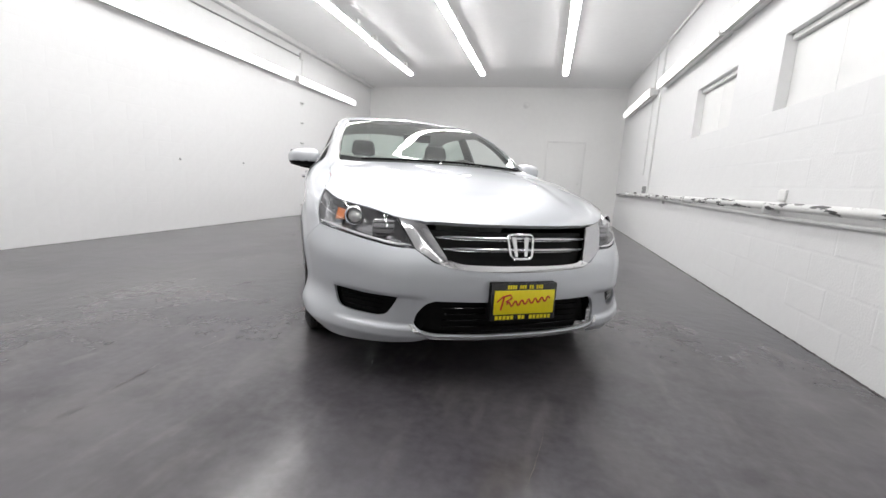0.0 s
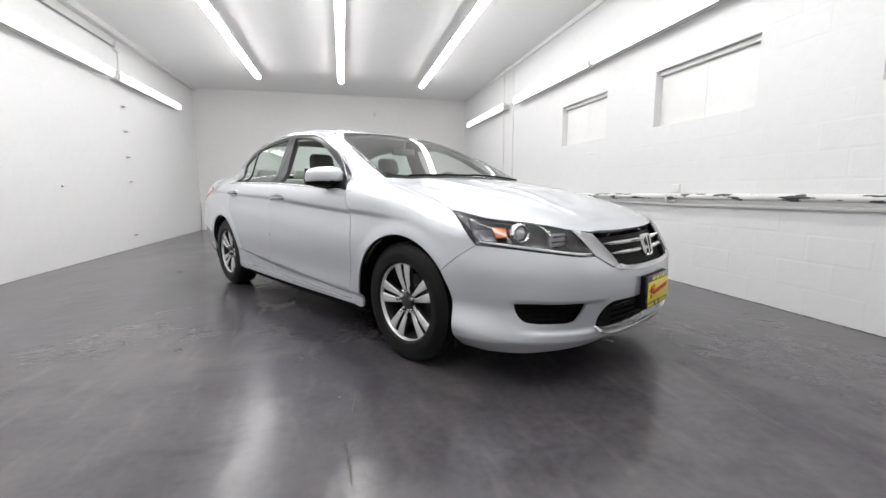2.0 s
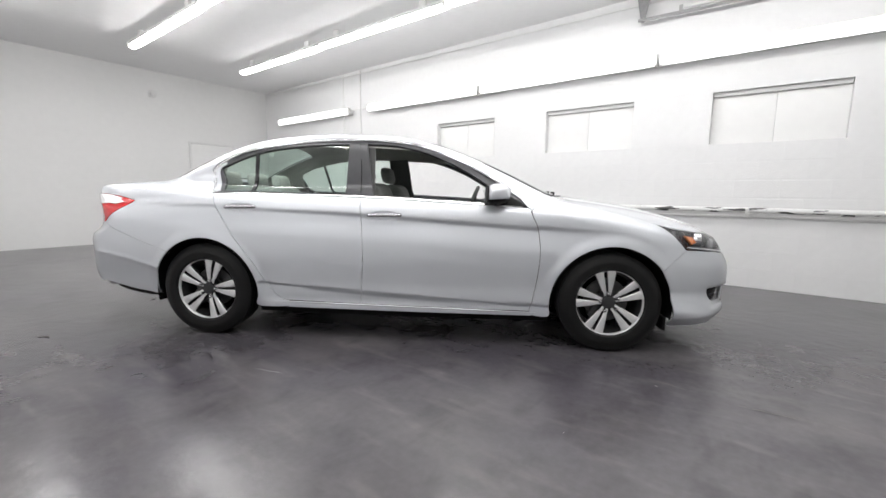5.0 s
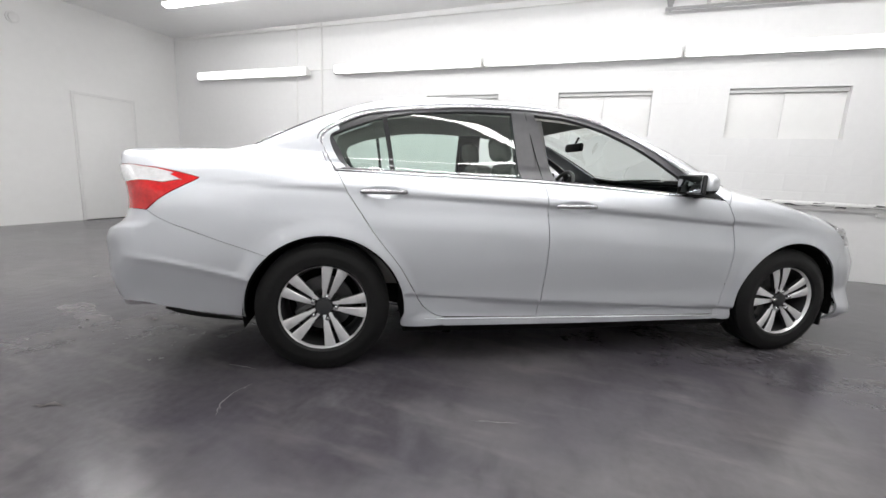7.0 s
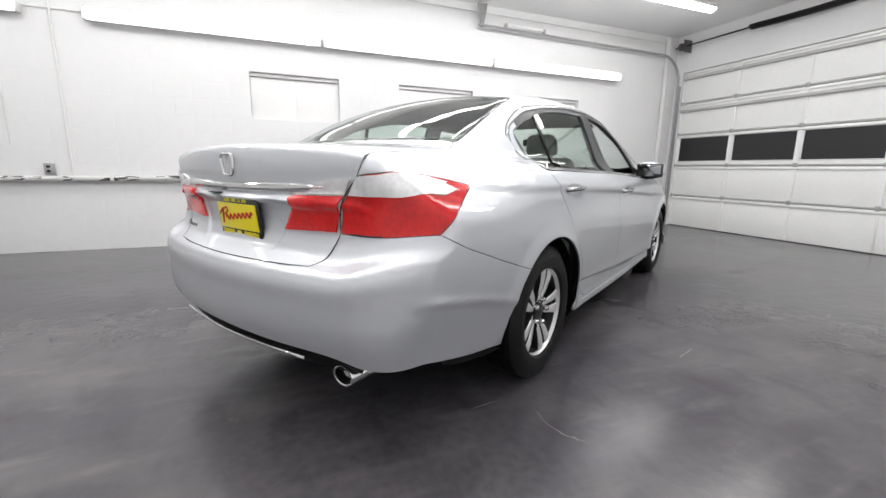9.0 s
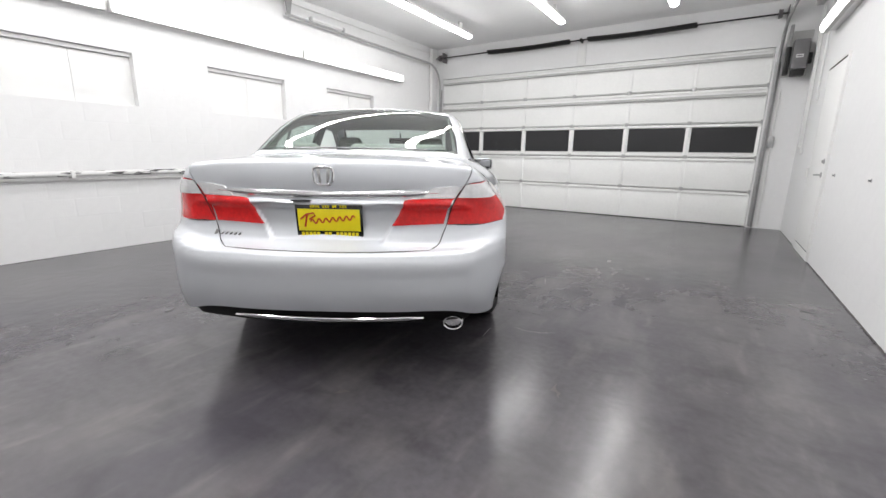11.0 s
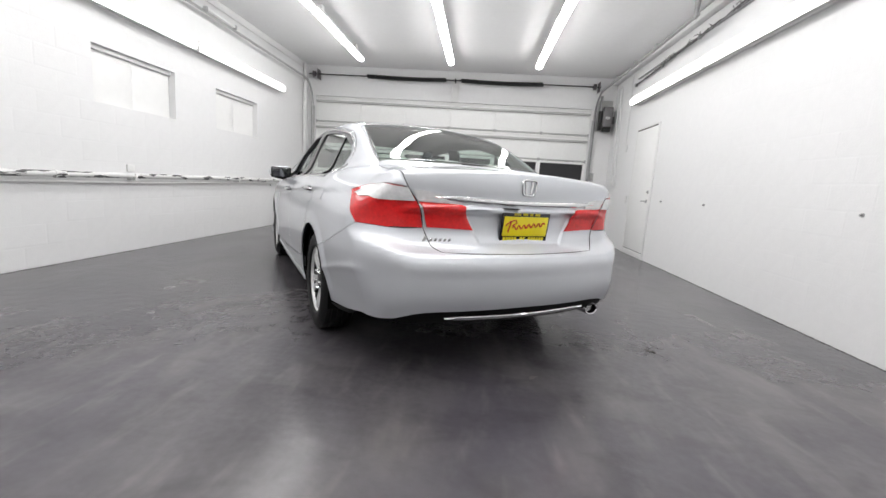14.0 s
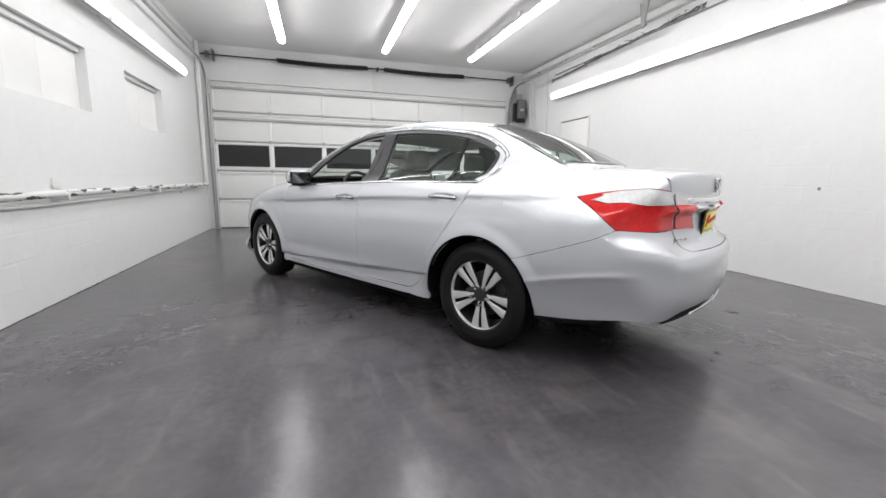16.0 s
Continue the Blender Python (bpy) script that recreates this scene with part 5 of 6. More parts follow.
fb = skin("front_bumper", front_wrap, loop(*half, bumper_top, *[rev(flip(r)) for r in reversed(half)], flip(arch_f), rev(under_f), rev(arch_f)), silver, car, 1, [fog, fog_r, intake], step=0.017, gap=0.0006, label="silver front bumper with a black lower intake")
skin("lower_intake", front_wrap, intake, black_plastic, fb, step=0.03, gap=-0.002, skirt=0, lift=-0.055, label="black lower intake mesh")
part("intake_backing", box(2.12, 2.15, -0.50, 0.50, 0.232, 0.445, 0.004), well_black, fb, "dark space behind the intake")
for z in (0.290, 0.318, 0.346, 0.374):
    strip("intake_slat", mirrored([np.array(on_nose(0.33, z)) - [0.035, 0, 0], np.array(on_nose(0.2, z)) - [0.035, 0, 0], np.array(on_nose(0.0, z)) - [0.035, 0, 0]]), 0.008, gloss_black, fb, 1, 0.01)
skin("intake_lip", front_wrap, loop(mirrored([on_nose(0.462, 0.300), on_nose(0.43, 0.272), on_nose(0.37, 0.256), on_nose(0.2, 0.253), on_nose(0.0, 0.255)]), rev(mirrored([on_nose(0.470, 0.288), on_nose(0.435, 0.260), on_nose(0.37, 0.244), on_nose(0.2, 0.241), on_nose(0.0, 0.243)]))), chrome, fb, step=0.02, gap=0, lift=0.008, label="chrome lower intake lip")
for s in (1, -1):
    skin("fog_recess", front_wrap, fog, black_plastic, fb, s, step=0.03, gap=-0.003, skirt=0, lift=-0.035, label="black fog lamp blank")
    for z in (0.348, 0.370, 0.392):
        strip("recess_slat", [np.array(on_nose(0.735, z)) - [0.026, 0, 0], np.array(on_nose(0.65, z)) - [0.026, 0, 0], np.array(on_nose(0.57, z)) - [0.026, 0, 0]], 0.006, gloss_black, fb, s, 0.006)
rb_top = [BUMPER_SEAM_R[::-1], [TAIL_LOW, on_tail(0.70, 0.782), TAIL_SEAM_LOW], BOOT_LOW, mirrored(BOOT_BOTTOM), rev(flip(BOOT_LOW)), rev(flip([TAIL_LOW, on_tail(0.70, 0.782), TAIL_SEAM_LOW])), flip(BUMPER_SEAM_R)]
arch_r = arch(AR, 133, 184, 8) + [on_side(-1.757, 0.283)]
under_r = mirrored([on_side(-1.757, 0.283), on_side(-1.976, 0.306), on_side(-2.13, 0.331), on_side(-2.23, 0.348), on_tail(0.66, 0.364), on_tail(0.56, 0.384), on_tail(0.4, 0.388), on_tail(0.0, 0.392)])
rb = skin("rear_bumper", rear_wrap, loop(*rb_top, flip(arch_r), rev(under_r), rev(arch_r)), silver, car, step=0.013, gap=0.0006, label="silver rear bumper above a black valance")
val = loop(mirrored([on_tail(0.69, 0.362), on_tail(0.4, 0.387), on_tail(0.0, 0.391)]), rev(mirrored([on_tail(0.66, 0.318), on_tail(0.4, 0.305), on_tail(0.0, 0.305)])))
skin("valance", rear_wrap, val, black_plastic, rb, gap=0, lift=-0.012, label="black rear valance")
for s in (1, -1):
    strip("bumper_edge", [on_side(-1.765, 0.268), on_side(-1.976, 0.291), on_side(-2.12, 0.320)], 0.026, black_plastic, rb, s, 0.004, "dark lower bumper edge")
strip("valance_moulding", mirrored([on_tail(0.45, 0.352), on_tail(0.3, 0.347), on_tail(0.0, 0.345)]), 0.022, chrome, rb, 1, 0.008, "chrome strip on the rear valance")
bm = lathe([(0.025, 0.05), (0.029, 0.052), (0.031, 0.046), (0.031, -0.12), (0.028, -0.12), (0.027, 0.03), (0.001, 0.028)], 28)
ex = part("exhaust_tip", bm, chrome, car, "chrome exhaust tip")
ex.matrix_basis = Matrix.Translation((-2.330, -0.590, 0.308)) @ pose(0, 0, 0, 0, 0, 90) @ Matrix.Diagonal((1.65, 1, 1.2, 1))
part("exhaust_bore", lathe([(0.0265, 0.045), (0.026, -0.1), (0.001, -0.1)], 24), well_black, ex)

# grille
gl = [on_nose(0.396, 0.714), on_nose(0.372, 0.672), on_nose(0.345, 0.622), on_nose(0.312, 0.580), on_nose(0.262, 0.570)]
gr = loop(mirrored([on_nose(0.396, 0.714), on_nose(0.2, 0.714), on_nose(0.0, 0.714)]), flip(gl), rev(mirrored([on_nose(0.262, 0.570), on_nose(0.13, 0.566), on_nose(0.0, 0.566)])), rev(gl))
grille = skin("grille", front_wrap, gr, black_plastic, car, step=0.03, gap=-0.004, skirt=0, lift=-0.035, label="black grille with chrome bars")
for z, hw in ((0.669, 0.366), (0.625, 0.340)):
    strip("grille_bar", mirrored([np.array(on_nose(hw, z)) - [0.012, 0, 0], np.array(on_nose(hw * 0.6, z)) - [0.010, 0, 0], np.array(on_nose(0, z)) - [0.008, 0, 0]]), 0.021, chrome, grille, 1, 0.012, "chrome grille bar")
skin("grille_lip", front_wrap, loop(mirrored([on_nose(0.316, 0.581), on_nose(0.262, 0.568), on_nose(0.13, 0.564), on_nose(0.0, 0.564)]), rev(mirrored([on_nose(0.365, 0.568), on_nose(0.30, 0.550), on_nose(0.15, 0.541), on_nose(0.0, 0.540)]))), chrome, grille, step=0.02, gap=0, lift=0.004, label="chrome lip below the grille")


def badge(name, m, w, h, parent):
    """A plain chrome ring with two tapering bars."""
    ring = [(-w / 2, h / 2), (w / 2, h / 2), (w * 0.40, -h / 2), (-w * 0.40, -h / 2)]
    pts = []
    for i in range(4):
        a, b, c = Vector((*ring[i - 1], 0)), Vector((*ring[i], 0)), Vector((*ring[(i + 1) % 4], 0))
        for t in np.linspace(0, 1, 5):
            p0, p1 = b + (a - b).normalized() * 0.022, b + (c - b).normalized() * 0.022
            q = p0 * (1 - t) ** 2 + b * 2 * t * (1 - t) + p1 * t * t
            pts.append((q.x, 0, q.y))
    o = part(name, tube(pts + [pts[0]], 0.006, 8, cap=False), chrome, parent, "plain chrome badge")
    o.matrix_basis = m
    for k in (-1, 1):
        bm = prism([(k * w * 0.12, -h * 0.40), (k * w * 0.24, -h * 0.40), (k * w * 0.34, h * 0.42), (k * w * 0.16, h * 0.42)], 0.008)
        bmesh.ops.bevel(bm, geom=list(bm.edges), offset=0.002, segments=2, affect="EDGES")
        part("badge_bar", bm, chrome, o)
    return o


badge("badge", pose(on_nose(0, 0.642)[0] + 0.010, 0.003, 0.643, -16, 0, 90), 0.125, 0.104, grille)
badge("badge", pose(on_tail(0, 1.008)[0] - 0.004, 0, 1.008, 4, 0, -90), 0.094, 0.078, trunk)


def plate(m, parent):
    """A yellow dealer plate in a black frame; its print is left as plain bars."""
    o = part("number_plate", box(-0.155, 0.155, -0.010, 0.0, -0.082, 0.082, 0.004), gloss_black, parent, "black plate frame with a yellow dealer plate")
    o.matrix_basis = m
    part("plate_face", box(-0.143, 0.143, -0.0135, -0.0098, -0.052, 0.052, 0.001), plate_yellow, o, "yellow plate face")
    for z, w, words in ((0.066, 0.17, (4, 3, 2, 3)), (-0.067, 0.27, (5, 2, 6))):
        n, k = sum(words) + len(words) - 1, 0
        for count in words:
            for _ in range(count):
                x = -w / 2 + w * (k + 0.5) / n
                part("print_bar", box(x - w / n * 0.40, x + w / n * 0.34, -0.0112, -0.0099, z - 0.0085, z + 0.0085), plate_yellow, o)
                k += 1
            k += 1
    wave = [(-0.085 + 0.205 * t, -0.0142, -0.008 + 0.022 * t + 0.010 * math.sin(2 * math.pi * 6.5 * t)) for t in np.linspace(0, 1, 90)]
    part("print_swash", tube(wave, 0.0036, 5), plate_red, o, "red painted swash")
    part("print_swash", tube([(-0.130, -0.0142, 0.004), (-0.105, -0.0142, 0.026), (-0.070, -0.0142, 0.034), (-0.062, -0.0142, 0.020), (-0.090, -0.0142, 0.004)], 0.0038, 5), plate_red, o)
    part("print_swash", tube([(-0.098, -0.0142, 0.030), (-0.112, -0.0142, -0.032)], 0.0042, 5), plate_red, o)
    return o


plate(pose(on_nose(0, 0.44)[0] + 0.016, 0.004, 0.417, 0, 0, 90), fb)
part("plate_bracket", box(on_nose(0, 0.40)[0] - 0.03, on_nose(0, 0.44)[0] + 0.0155, -0.15, 0.158, 0.333, 0.500, 0.004), black_plastic, fb)
plate(pose(on_tail(0, 0.81)[0] - 0.010, -0.012, 0.809, 7, 0, -90), trunk)
part("plate_lamp", box(on_tail(0, 0.895)[0] - 0.012, on_tail(0, 0.895)[0] + 0.02, 0.06, 0.15, 0.896, 0.902, 0.002), gloss_black, trunk, "black release button under the chrome bar")
strip("boot_seam", mirrored(BOOT_BOTTOM), 0.005, well_black, trunk, 1, 0.0005, "dark seam under the boot lid")
for s in (1, -1):
    strip("boot_seam", BOOT_LOW, 0.005, well_black, trunk, s, 0.0005)
for k, (y, w) in enumerate(((0.545, 0.016), (0.515, 0.013), (0.492, 0.013), (0.469, 0.013), (0.446, 0.013), (0.423, 0.012))):
    x, z = on_tail(y, 0.731)[0], 0.731 + (0.004 if k == 0 else 0.0)
    bm = box(x - 0.0025, x + 0.003, y - w / 2, y + w / 2, z - (0.013 if k == 0 else 0.007), z + (0.013 if k == 0 else 0.007), 0.001)
    for v in bm.verts:
        v.co.y -= 0.5 * (v.co.z - z)
    part("model_script", bm, satin_chrome if k else grey_steel, trunk, "small dull lettering bar")


# mirrors
def door_mirror(s):
    o = empty("door_mirror", pose(-0.008, -s * 0.042, -0.008))
    o.parent = car
    tagged(o, "silver door mirror on a black foot")
    bm = bmesh.new()
    bmesh.ops.create_icosphere(bm, subdivisions=4, radius=1)
    for v in bm.verts:
        x, y, z = (math.copysign(abs(q) ** 0.72, q) for q in v.co)
        v.co = Vector((0.622 + x * (0.105 - 0.02 * y) * (1 if x > 0 else 0.42), s * (0.957 + y * 0.106 - 0.018 * x), 1.022 + z * (0.066 - 0.008 * y) + 0.006 * x))
    if s < 0:
        bmesh.ops.reverse_faces(bm, faces=bm.faces)
    shell = part("mirror_shell", bm, silver, o, "", 60)
    shell.data.materials.append(black_plastic)
    for f in shell.data.polygons:
        f.material_index = 1 if f.center.z < 0.992 + 0.05 * (f.center.x - 0.62) else 0
    part("mirror_frame", box(0.570, 0.592, s * 0.955 - 0.099, s * 0.955 + 0.099, 0.968, 1.075, 0.010, segments=3), gloss_black, o)
    part("mirror_pane", box(0.564, 0.5695, s * 0.955 - 0.086, s * 0.955 + 0.086, 0.978, 1.066, 0.002), mirror_glass, o, "mirror glass").matrix_basis = Matrix.Translation((0.567, 0, 1.022)) @ pose(0, 0, 0, 0, -13 if s > 0 else 2, 0) @ Matrix.Translation((-0.572 if s > 0 else -0.567, 0, -1.022))
    part("mirror_foot", tube([(0.665, s * 0.80, 0.945), (0.655, s * 0.86, 0.955), (0.64, s * 0.93, 0.968), (0.63, s * 0.985, 0.972)], [0.035, 0.028, 0.022, 0.018], 12), black_plastic, o, "black mirror foot")
    skin("mirror_sail", flank, loop([on_side(0.655, 0.952), on_side(0.83, 0.936)], [on_side(0.83, 0.936), on_side(0.655, 1.035)], [on_side(0.655, 1.035), on_side(0.655, 0.952)]), black_plastic, car, s, step=0.03, gap=0, skirt=0.01, lift=0.002)


door_mirror(1)
door_mirror(-1)


# wheels
def wheel():
    """A road wheel at the origin, its face towards +y for the left side."""
    o = empty("wheel")
    tagged(o, "alloy wheel with ten flared spokes and a black tyre")
    w, r = 0.105, 0.327
    prof = [(0.213, -w + 0.012), (0.225, -w), (0.255, -w - 0.004), (0.290, -w - 0.001), (0.312, -w + 0.014)]
    for k in range(5):
        y0 = -w + 0.022 + k * 0.0345
        prof += [(r - 0.002 if k in (0, 4) else r, y0), (r - 0.002 if k in (0, 4) else r, y0 + 0.026), (r - 0.008, y0 + 0.0275), (r - 0.008, y0 + 0.0330)]
    prof = prof[:-2] + [(0.312, w - 0.014), (0.290, w + 0.001), (0.272, w + 0.004), (0.268, w + 0.0055), (0.255, w + 0.004), (0.225, w), (0.213, w - 0.012)]
    part("tyre", lathe(prof, 72), rubber, o, "black road tyre", 30)
    part("barrel", lathe([(0.214, -0.095), (0.190, -0.09), (0.185, 0.0), (0.196, 0.055), (0.206, 0.074)], 60), dark_alloy, o, "dark rim barrel")
    part("rim", lathe([(0.206, 0.074), (0.2115, 0.088), (0.2165, 0.095), (0.2205, 0.096), (0.222, 0.088), (0.2145, 0.084)], 72), machined, o, "bright alloy rim")
    part("brake_disc", lathe([(0.001, 0.010), (0.07, 0.012), (0.075, -0.002), (0.142, -0.002), (0.142, -0.024), (0.06, -0.024)], 48), disc_steel, o, "steel brake disc")
    part("caliper", box(0.055, 0.150, -0.055, 0.022, -0.055, 0.055, 0.012), disc_steel, o, "grey brake caliper").matrix_basis = pose(0, 0, 0, 0, 15, 0)
    part("backing_plate", lathe([(0.001, -0.05), (0.184, -0.05)], 36), well_black, o)
    for k in range(5):
        for e in (-1, 1):
            bm = bmesh.new()
            rows = []
            for j in range(9):
                t = j / 8
                rr = 0.038 + t * 0.170
                mid = radians(72 * k + 36)
                hw = 0.0095 + 0.0195 * t ** 1.1
                yy = 0.060 + 0.022 * math.sin(t * 1.9)
                row = []
                for a, dy in ((-1, -0.030), (-1, -0.005), (-0.72, 0.0), (0.72, 0.0), (1, -0.005), (1, -0.030)):
                    c = Vector((math.sin(mid), 0, math.cos(mid))) * rr + Vector((math.cos(mid), 0, -math.sin(mid))) * (hw * a + e * (hw + 0.0045 + 0.0075 * t))
                    row.append(bm.verts.new((c.x, yy + dy, c.z)))
                rows.append(row)
            for q0, q1 in zip(rows, rows[1:]):
                for i in range(5):
                    bm.faces.new((q0[i], q0[i + 1], q1[i + 1], q1[i]))
            bmesh.ops.recalc_face_normals(bm, faces=bm.faces)
            if sum(f.normal.y for f in bm.faces) < 0:
                bmesh.ops.reverse_faces(bm, faces=bm.faces)
            sp = part("spoke", bm, machined, o, "", 35)
            sp.data.materials.append(dark_alloy)
            for f in sp.data.polygons:
                f.material_index = 0 if f.normal.y > 0.55 else 1
    part("hub", lathe([(0.001, 0.074), (0.030, 0.073), (0.033, 0.068), (0.046, 0.060), (0.058, 0.048), (0.062, 0.02)], 40), dark_alloy, o, "dark wheel hub")
    part("centre_cap", lathe([(0.001, 0.0805), (0.030, 0.0800), (0.040, 0.0770), (0.043, 0.0700)], 28), cap_grey, o, "dark grey centre cap")
    for k in range(5):
        a = radians(72 * k + 36)
        part("wheel_nut", lathe([(0.001, 0.096), (0.009, 0.095), (0.0125, 0.089), (0.0125, 0.055)], 8), chrome, o, "bright wheel nut").matrix_basis = pose(0.060 * math.sin(a), 0, 0.060 * math.cos(a))
    return o


w0 = wheel()
w0.parent = car
w0.matrix_basis = pose(1.375, 0.785, 0.326, 0, 18, 0)
for x, y, rz, ry in ((1.375, -0.785, 180, 45.5), (-1.388, 0.785, 0, 4), (-1.388, -0.785, 180, 20)):
    copy_thing(w0, pose(x, y, 0.326, 0, 0, rz) @ pose(0, 0, 0, 0, ry, 0))

# wheel housings, floor pan
for ax in (AF, AR):
    for s in (1, -1):
        bm = bmesh.new()
        prev = None
        for k in range(25):
            a = radians(-12 + 204 * k / 24)
            ring = [bm.verts.new((ax + 0.391 * math.cos(a), s * y, AZ + 0.391 * math.sin(a))) for y in (0.50, 0.875)]
            c = bm.verts.new((ax, s * 0.50, AZ))
            if prev:
                bm.faces.new((prev[0], ring[0], ring[1], prev[1]))
                bm.faces.new((prev[2], ring[0], prev[0]))
            prev = (*ring, c)
        part("wheel_housing", bm, well_black, car, "black wheel housing")
        a_out = arch(ax, 0 if ax > 0 else -8, 180, 24, RAD - 0.002)
        part("arch_lip", tube([(x, s * (y - 0.012), z) for x, y, z in a_out], 0.006, 6), well_black, car)
bm = box(-0.98, 0.98, -0.80, 0.80, 0.165, 0.215, 0.02)
box(-2.22, -1.0, -0.50, 0.50, 0.30, 0.36, 0.02, bm)
box(1.0, 2.14, -0.45, 0.45, 0.195, 0.25, 0.02, bm)
box(1.78, 2.02, -0.60, 0.60, 0.20, 0.24, 0.02, bm)
part("floor_pan", bm, well_black, car, "dark underbody")
part("silencer", box(-2.16, -1.82, -0.60, -0.20, 0.25, 0.37, 0.04, segments=3), well_black, car, "dull exhaust silencer")
for s in (1, -1):
    part("mud_flap", box(1.72, 1.74, s * 0.78 - 0.07, s * 0.78 + 0.06, 0.150, 0.24, 0.004), black_plastic, car)


# cabin
def soft_box(x0, x1, y0, y1, z0, z1, bevel, lean=0.0, taper=0.0):
    bm = box(x0, x1, y0, y1, z0, z1, bevel, segments=4)
    ym = (y0 + y1) / 2
    for v in bm.verts:
        t = (v.co.z - z0) / (z1 - z0)
        v.co.x -= lean * t
        v.co.y = ym + (v.co.y - ym) * (1 - taper * t)
    return bm


def front_seat(y):
    o = empty("front_seat")
    o.parent = car
    tagged(o, "dark cloth front seat with a headrest")
    part("cushion", soft_box(-0.15, 0.41, y - 0.25, y + 0.25, 0.36, 0.56, 0.06), dark_cloth, o)
    part("backrest", soft_box(-0.19, -0.03, y - 0.245, y + 0.245, 0.50, 1.09, 0.06, 0.19, 0.18), dark_cloth, o)
    part("headrest", soft_box(-0.40, -0.30, y - 0.12, y + 0.12, 1.10, 1.25, 0.045, 0.03, 0.16), dark_cloth, o)
    for k in (-0.05, 0.05):
        part("headrest_post", tube([(-0.315, y + k, 1.05), (-0.345, y + k, 1.13)], 0.007, 8), chrome, o)


front_seat(0.37)
front_seat(-0.37)
o = empty("rear_seat")
o.parent = car
tagged(o, "grey cloth rear bench seat")
part("cushion", soft_box(-1.20, -0.70, -0.66, 0.66, 0.38, 0.58, 0.06), seat_cloth, o)
part("backrest", soft_box(-1.28, -1.12, -0.66, 0.66, 0.52, 1.06, 0.06, 0.22, 0.10), seat_cloth, o)
for y in (-0.42, 0.0, 0.42):
    part("headrest", soft_box(-1.50, -1.40, y - 0.12, y + 0.12, 1.05, 1.17, 0.04, 0.02, 0.12), seat_cloth, o)
part("parcel_shelf", box(-1.86, -1.40, -0.58, 0.58, 1.02, 1.045, 0.01), seat_cloth, car)
bm = soft_box(0.62, 1.04, -0.68, 0.68, 0.62, 0.955, 0.07, 0.06, 0.03)
dash = part("dashboard", bm, trim_dark, car, "dark grey dashboard")
part("instrument_hood", soft_box(0.52, 0.78, 0.20, 0.56, 0.86, 0.975, 0.04), trim_dark, dash)
part("console", soft_box(-0.35, 0.70, -0.11, 0.11, 0.30, 0.60, 0.04), trim_dark, car, "dark centre console")
sw = empty("steering_wheel", pose(0.42, 0.37, 0.905, 0, -66, 0))
sw.parent = car
ring = [(0.185 * math.cos(2 * math.pi * k / 40), 0.185 * math.sin(2 * math.pi * k / 40), 0) for k in range(41)]
part("steering_rim", tube(ring, 0.016, 10, cap=False), trim_dark, sw)
part("boss", box(-0.06, 0.06, -0.08, 0.08, -0.045, 0.0, 0.02, segments=3), trim_dark, sw)
for a in (90, 210, 330):
    part("steering_spoke", tube([(0.04 * math.cos(radians(a)), 0.04 * math.sin(radians(a)), -0.02), (0.18 * math.cos(radians(a)), 0.18 * math.sin(radians(a)), 0)], 0.014, 8), trim_dark, sw)
part("rear_view_mirror", box(0.315, 0.345, -0.12, 0.12, 1.215, 1.275, 0.015, segments=3), black_plastic, car, "black rear-view mirror")
part("mirror_stem", tube([(0.33, 0, 1.26), (0.36, 0, 1.32)], 0.008, 8), black_plastic, car)
skin("headliner", above, loop(ROOF_SIDE, mirrored([on_top(-1.17, 0.535), on_top(-1.13, 0.3), on_top(-1.115, 0.0)]), rev(flip(ROOF_SIDE)), rev(mirrored([on_top(0.18, 0.560), on_top(0.225, 0.3), on_top(0.24, 0.0)]))), trim_pale, car, step=0.08, gap=0, skirt=0, lift=-0.03, label="pale cloth headliner")
for s in (1, -1):
    skin("door_lining", flank, loop([on_side(-1.25, 0.99), on_side(-0.25, 0.985), on_side(0.80, 0.93)], [on_side(0.80, 0.93), on_side(0.85, 0.6), on_side(0.82, 0.30)], [on_side(0.82, 0.30), on_side(-0.85, 0.30)], [on_side(-0.85, 0.30), on_side(-1.25, 0.99)]), trim_dark, car, s, step=0.08, gap=0, skirt=0, lift=-0.07, label="dark door lining")
    skin("pillar_lining", flank, loop([on_side(-0.40, 0.99), on_side(-0.41, 1.35)], [on_side(-0.22, 1.36), on_side(-0.19, 0.99)]), trim_dark, car, s, step=0.05, gap=0, skirt=0, lift=-0.03)
    skin("quarter_lining", flank, loop([on_side(-1.30, 0.98), on_side(-1.33, 1.19), on_side(-1.1, 1.28), on_side(-0.7, 1.345), on_side(0.1, 1.32), on_side(0.16, 1.33)], [on_top(0.14, 0.55), on_top(-0.6, 0.555), on_top(-1.17, 0.525)], [on_top(-1.17, 0.525), on_top(-1.7, 0.58)], [on_top(-1.7, 0.58), on_side(-1.7, 0.98), on_side(-1.30, 0.98)]), trim_pale, car, s, step=0.06, gap=0, skirt=0, lift=-0.022)
# wipers
for y0, y1 in ((0.60, 0.0), (-0.02, -0.55)):
    p = [np.array(on_top(1.105 - 0.02 * t - 0.15 * (y0 + (y1 - y0) * t) ** 2, y0 + (y1 - y0) * t)) + [0, 0, 0.010] for t in np.linspace(0, 1, 9)]
    part("wiper", tube([tuple(q) for q in p], 0.007, 6), black_plastic, car, "black wiper blade")

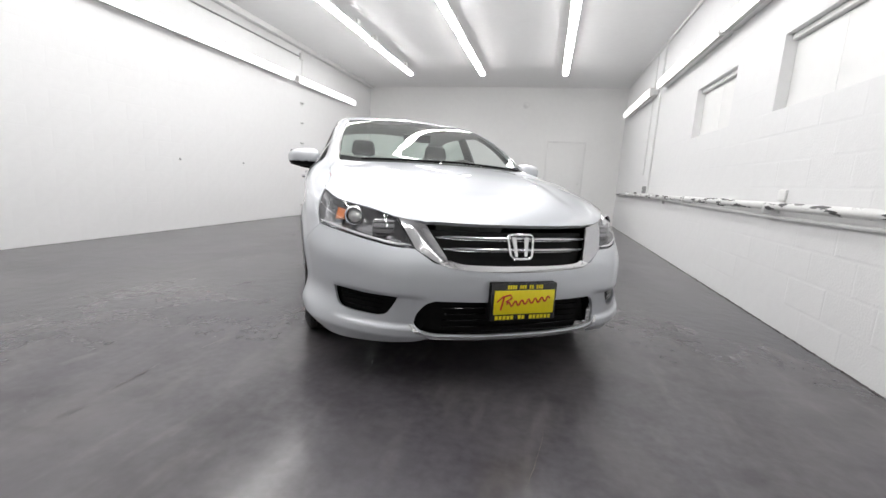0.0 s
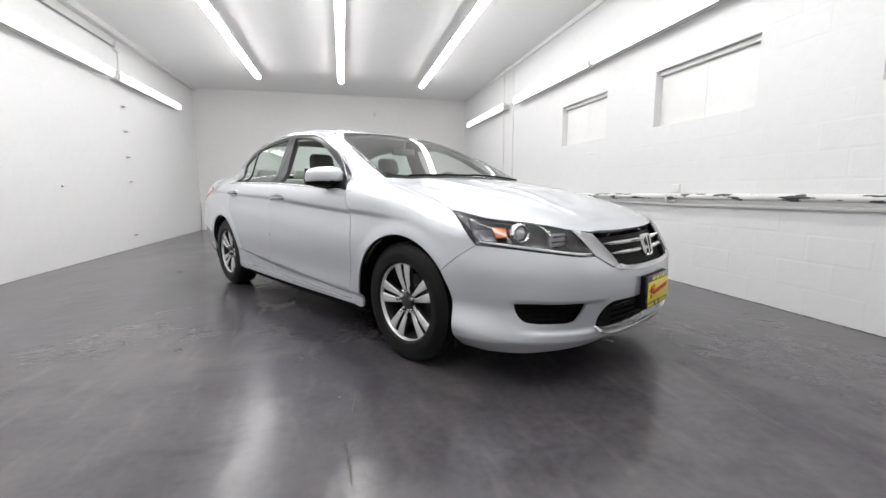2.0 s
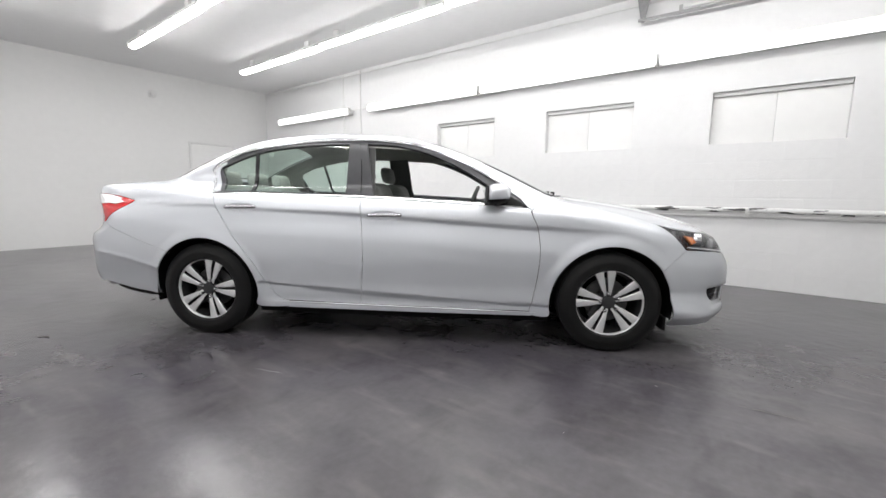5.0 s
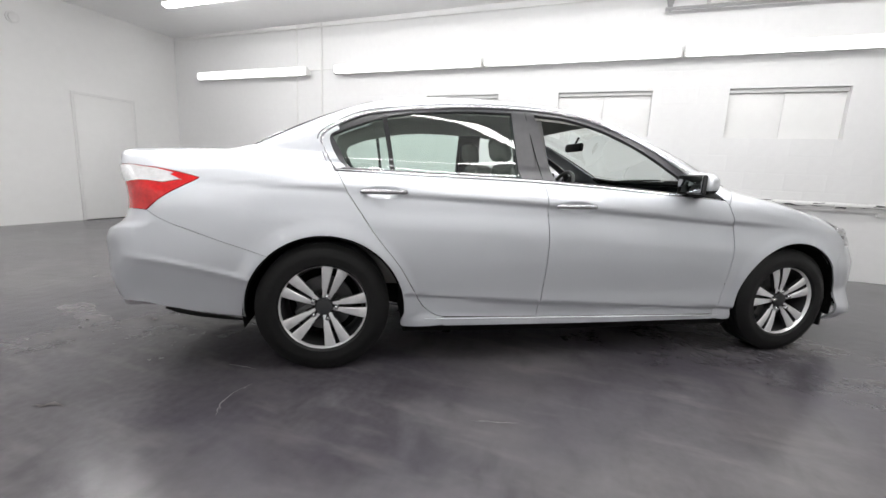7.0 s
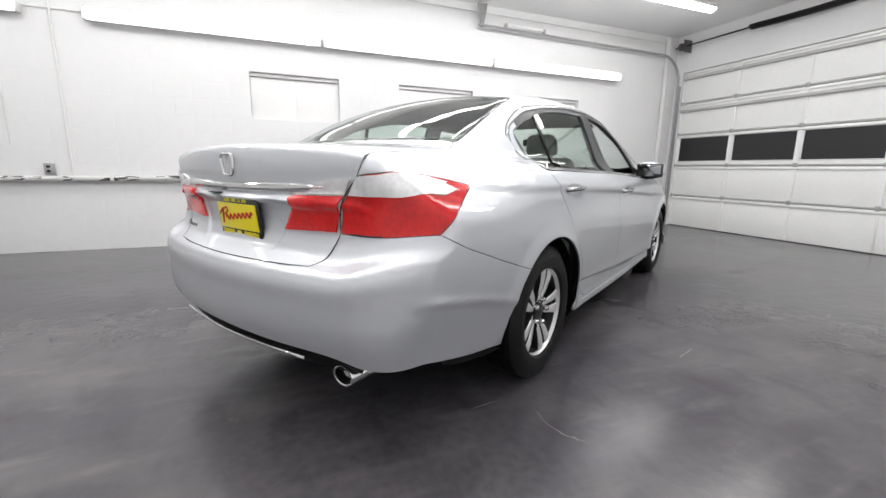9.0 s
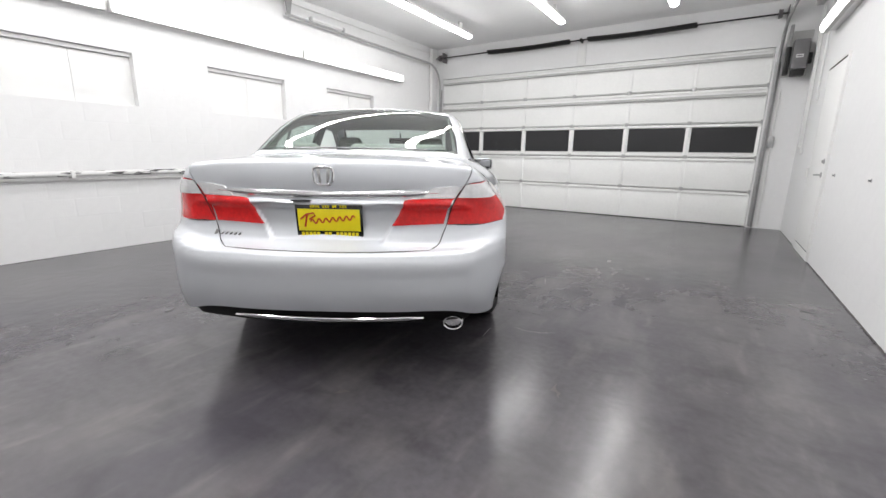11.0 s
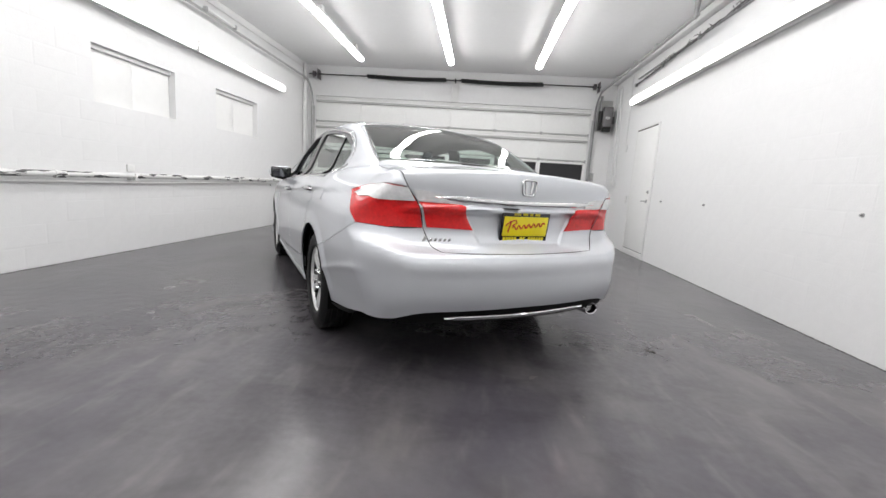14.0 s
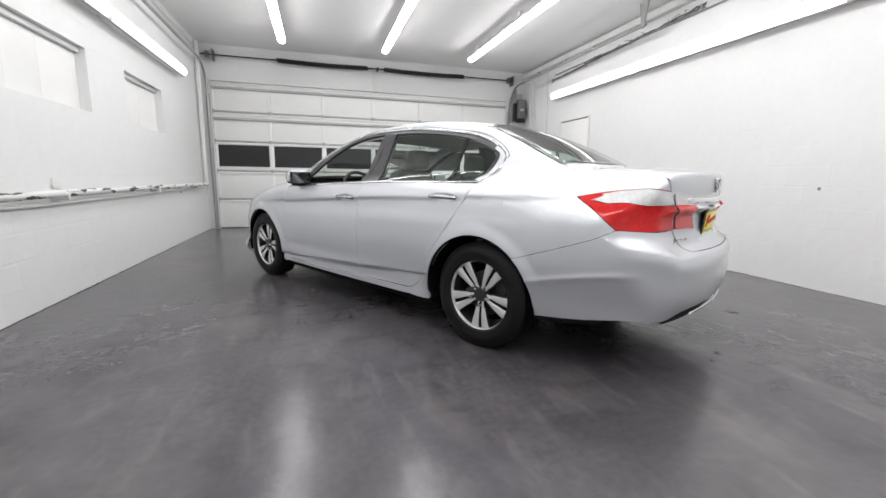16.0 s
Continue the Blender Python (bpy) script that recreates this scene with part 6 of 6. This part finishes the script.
# ---- painted blocks of the long walls, pieces last ----
def block_mesh(w, h, d=0.001, e=0.012):
    """A block's painted face in y and z, its edges sloping back to the joint."""
    v = [(0, y, z) for y, z in ((-w / 2, -h / 2), (w / 2, -h / 2), (w / 2, h / 2), (-w / 2, h / 2))]
    v += [(-d, y, z) for y, z in ((-w / 2 + e, -h / 2 + e), (w / 2 - e, -h / 2 + e), (w / 2 - e, h / 2 - e), (-w / 2 + e, h / 2 - e))]
    return v, [(4, 7, 6, 5), (0, 4, 5, 1), (1, 5, 6, 2), (2, 6, 7, 3), (3, 7, 4, 0)]


def block_wall(wall, x, facing, near, openings=(), deep=1.0):
    """Courses of blocks; those with their middle in the stretch near are pieces of their own."""
    rng = random.Random(7)
    meshes, rest_v, rest_f = {}, [], []
    L, H = 0.406, 0.2
    for row in range(16):
        z0 = row * H
        y = FRONT - (L / 2 if row % 2 else 0)
        while y < BACK:
            spans = [(max(y, FRONT), min(y + L, BACK))]
            for a, b, lo, hi in openings:
                if z0 + H > lo + 0.01 and z0 < hi - 0.01:
                    spans = [q for u, v in spans for q in ((u, min(v, a)), (max(u, b), v)) if q[1] - q[0] > 0.03]
            for u, v in spans:
                w, h = v - u - 0.004, H - 0.004
                d = deep * rng.choice((0.0002, 0.0003, 0.0005, 0.0008, 0.0013))
                yc, zc = (u + v) / 2, z0 + H / 2
                key = (round(w, 3), d)
                if near(yc, zc):
                    if key not in meshes:
                        me = bpy.data.meshes.new("block")
                        vv, ff = block_mesh(w, h, d)
                        me.from_pydata(vv, [], ff)
                        me.materials.append(white_paint)
                        meshes[key] = me
                    ob = new("block", meshes[key])
                    ob.parent = wall
                    ob.matrix_basis = pose(x, yc, zc, 0, 0, 0 if facing < 0 else 180)
                else:
                    vv, ff = block_mesh(w, h, d)
                    n = len(rest_v)
                    rest_v += [(x + facing * -q[0], yc - facing * q[1], zc + q[2]) for q in vv]
                    rest_f += [tuple(n + i for i in f) for f in ff]
            y += L
    me = bpy.data.meshes.new("far_blocks")
    me.from_pydata(rest_v, [], rest_f)
    me.materials.append(white_paint)
    ob = new("far_blocks", me)
    ob.parent = wall
    tagged(ob, "white painted concrete blocks", kind="stuff")


block_wall(wall_right, RIGHT - 0.0005, -1, lambda y, z: z < 1.6 and -0.8 < y < 6.6, [(b, a, NZ0, NZ1) for a, b in NICHES], 0.75)
block_wall(wall_left, LEFT + 0.0005, 1, lambda y, z: z < 1.6 and 0.8 < y < 8.0, [(-0.925, 0.015, 0.0, 2.19)], 0.5)
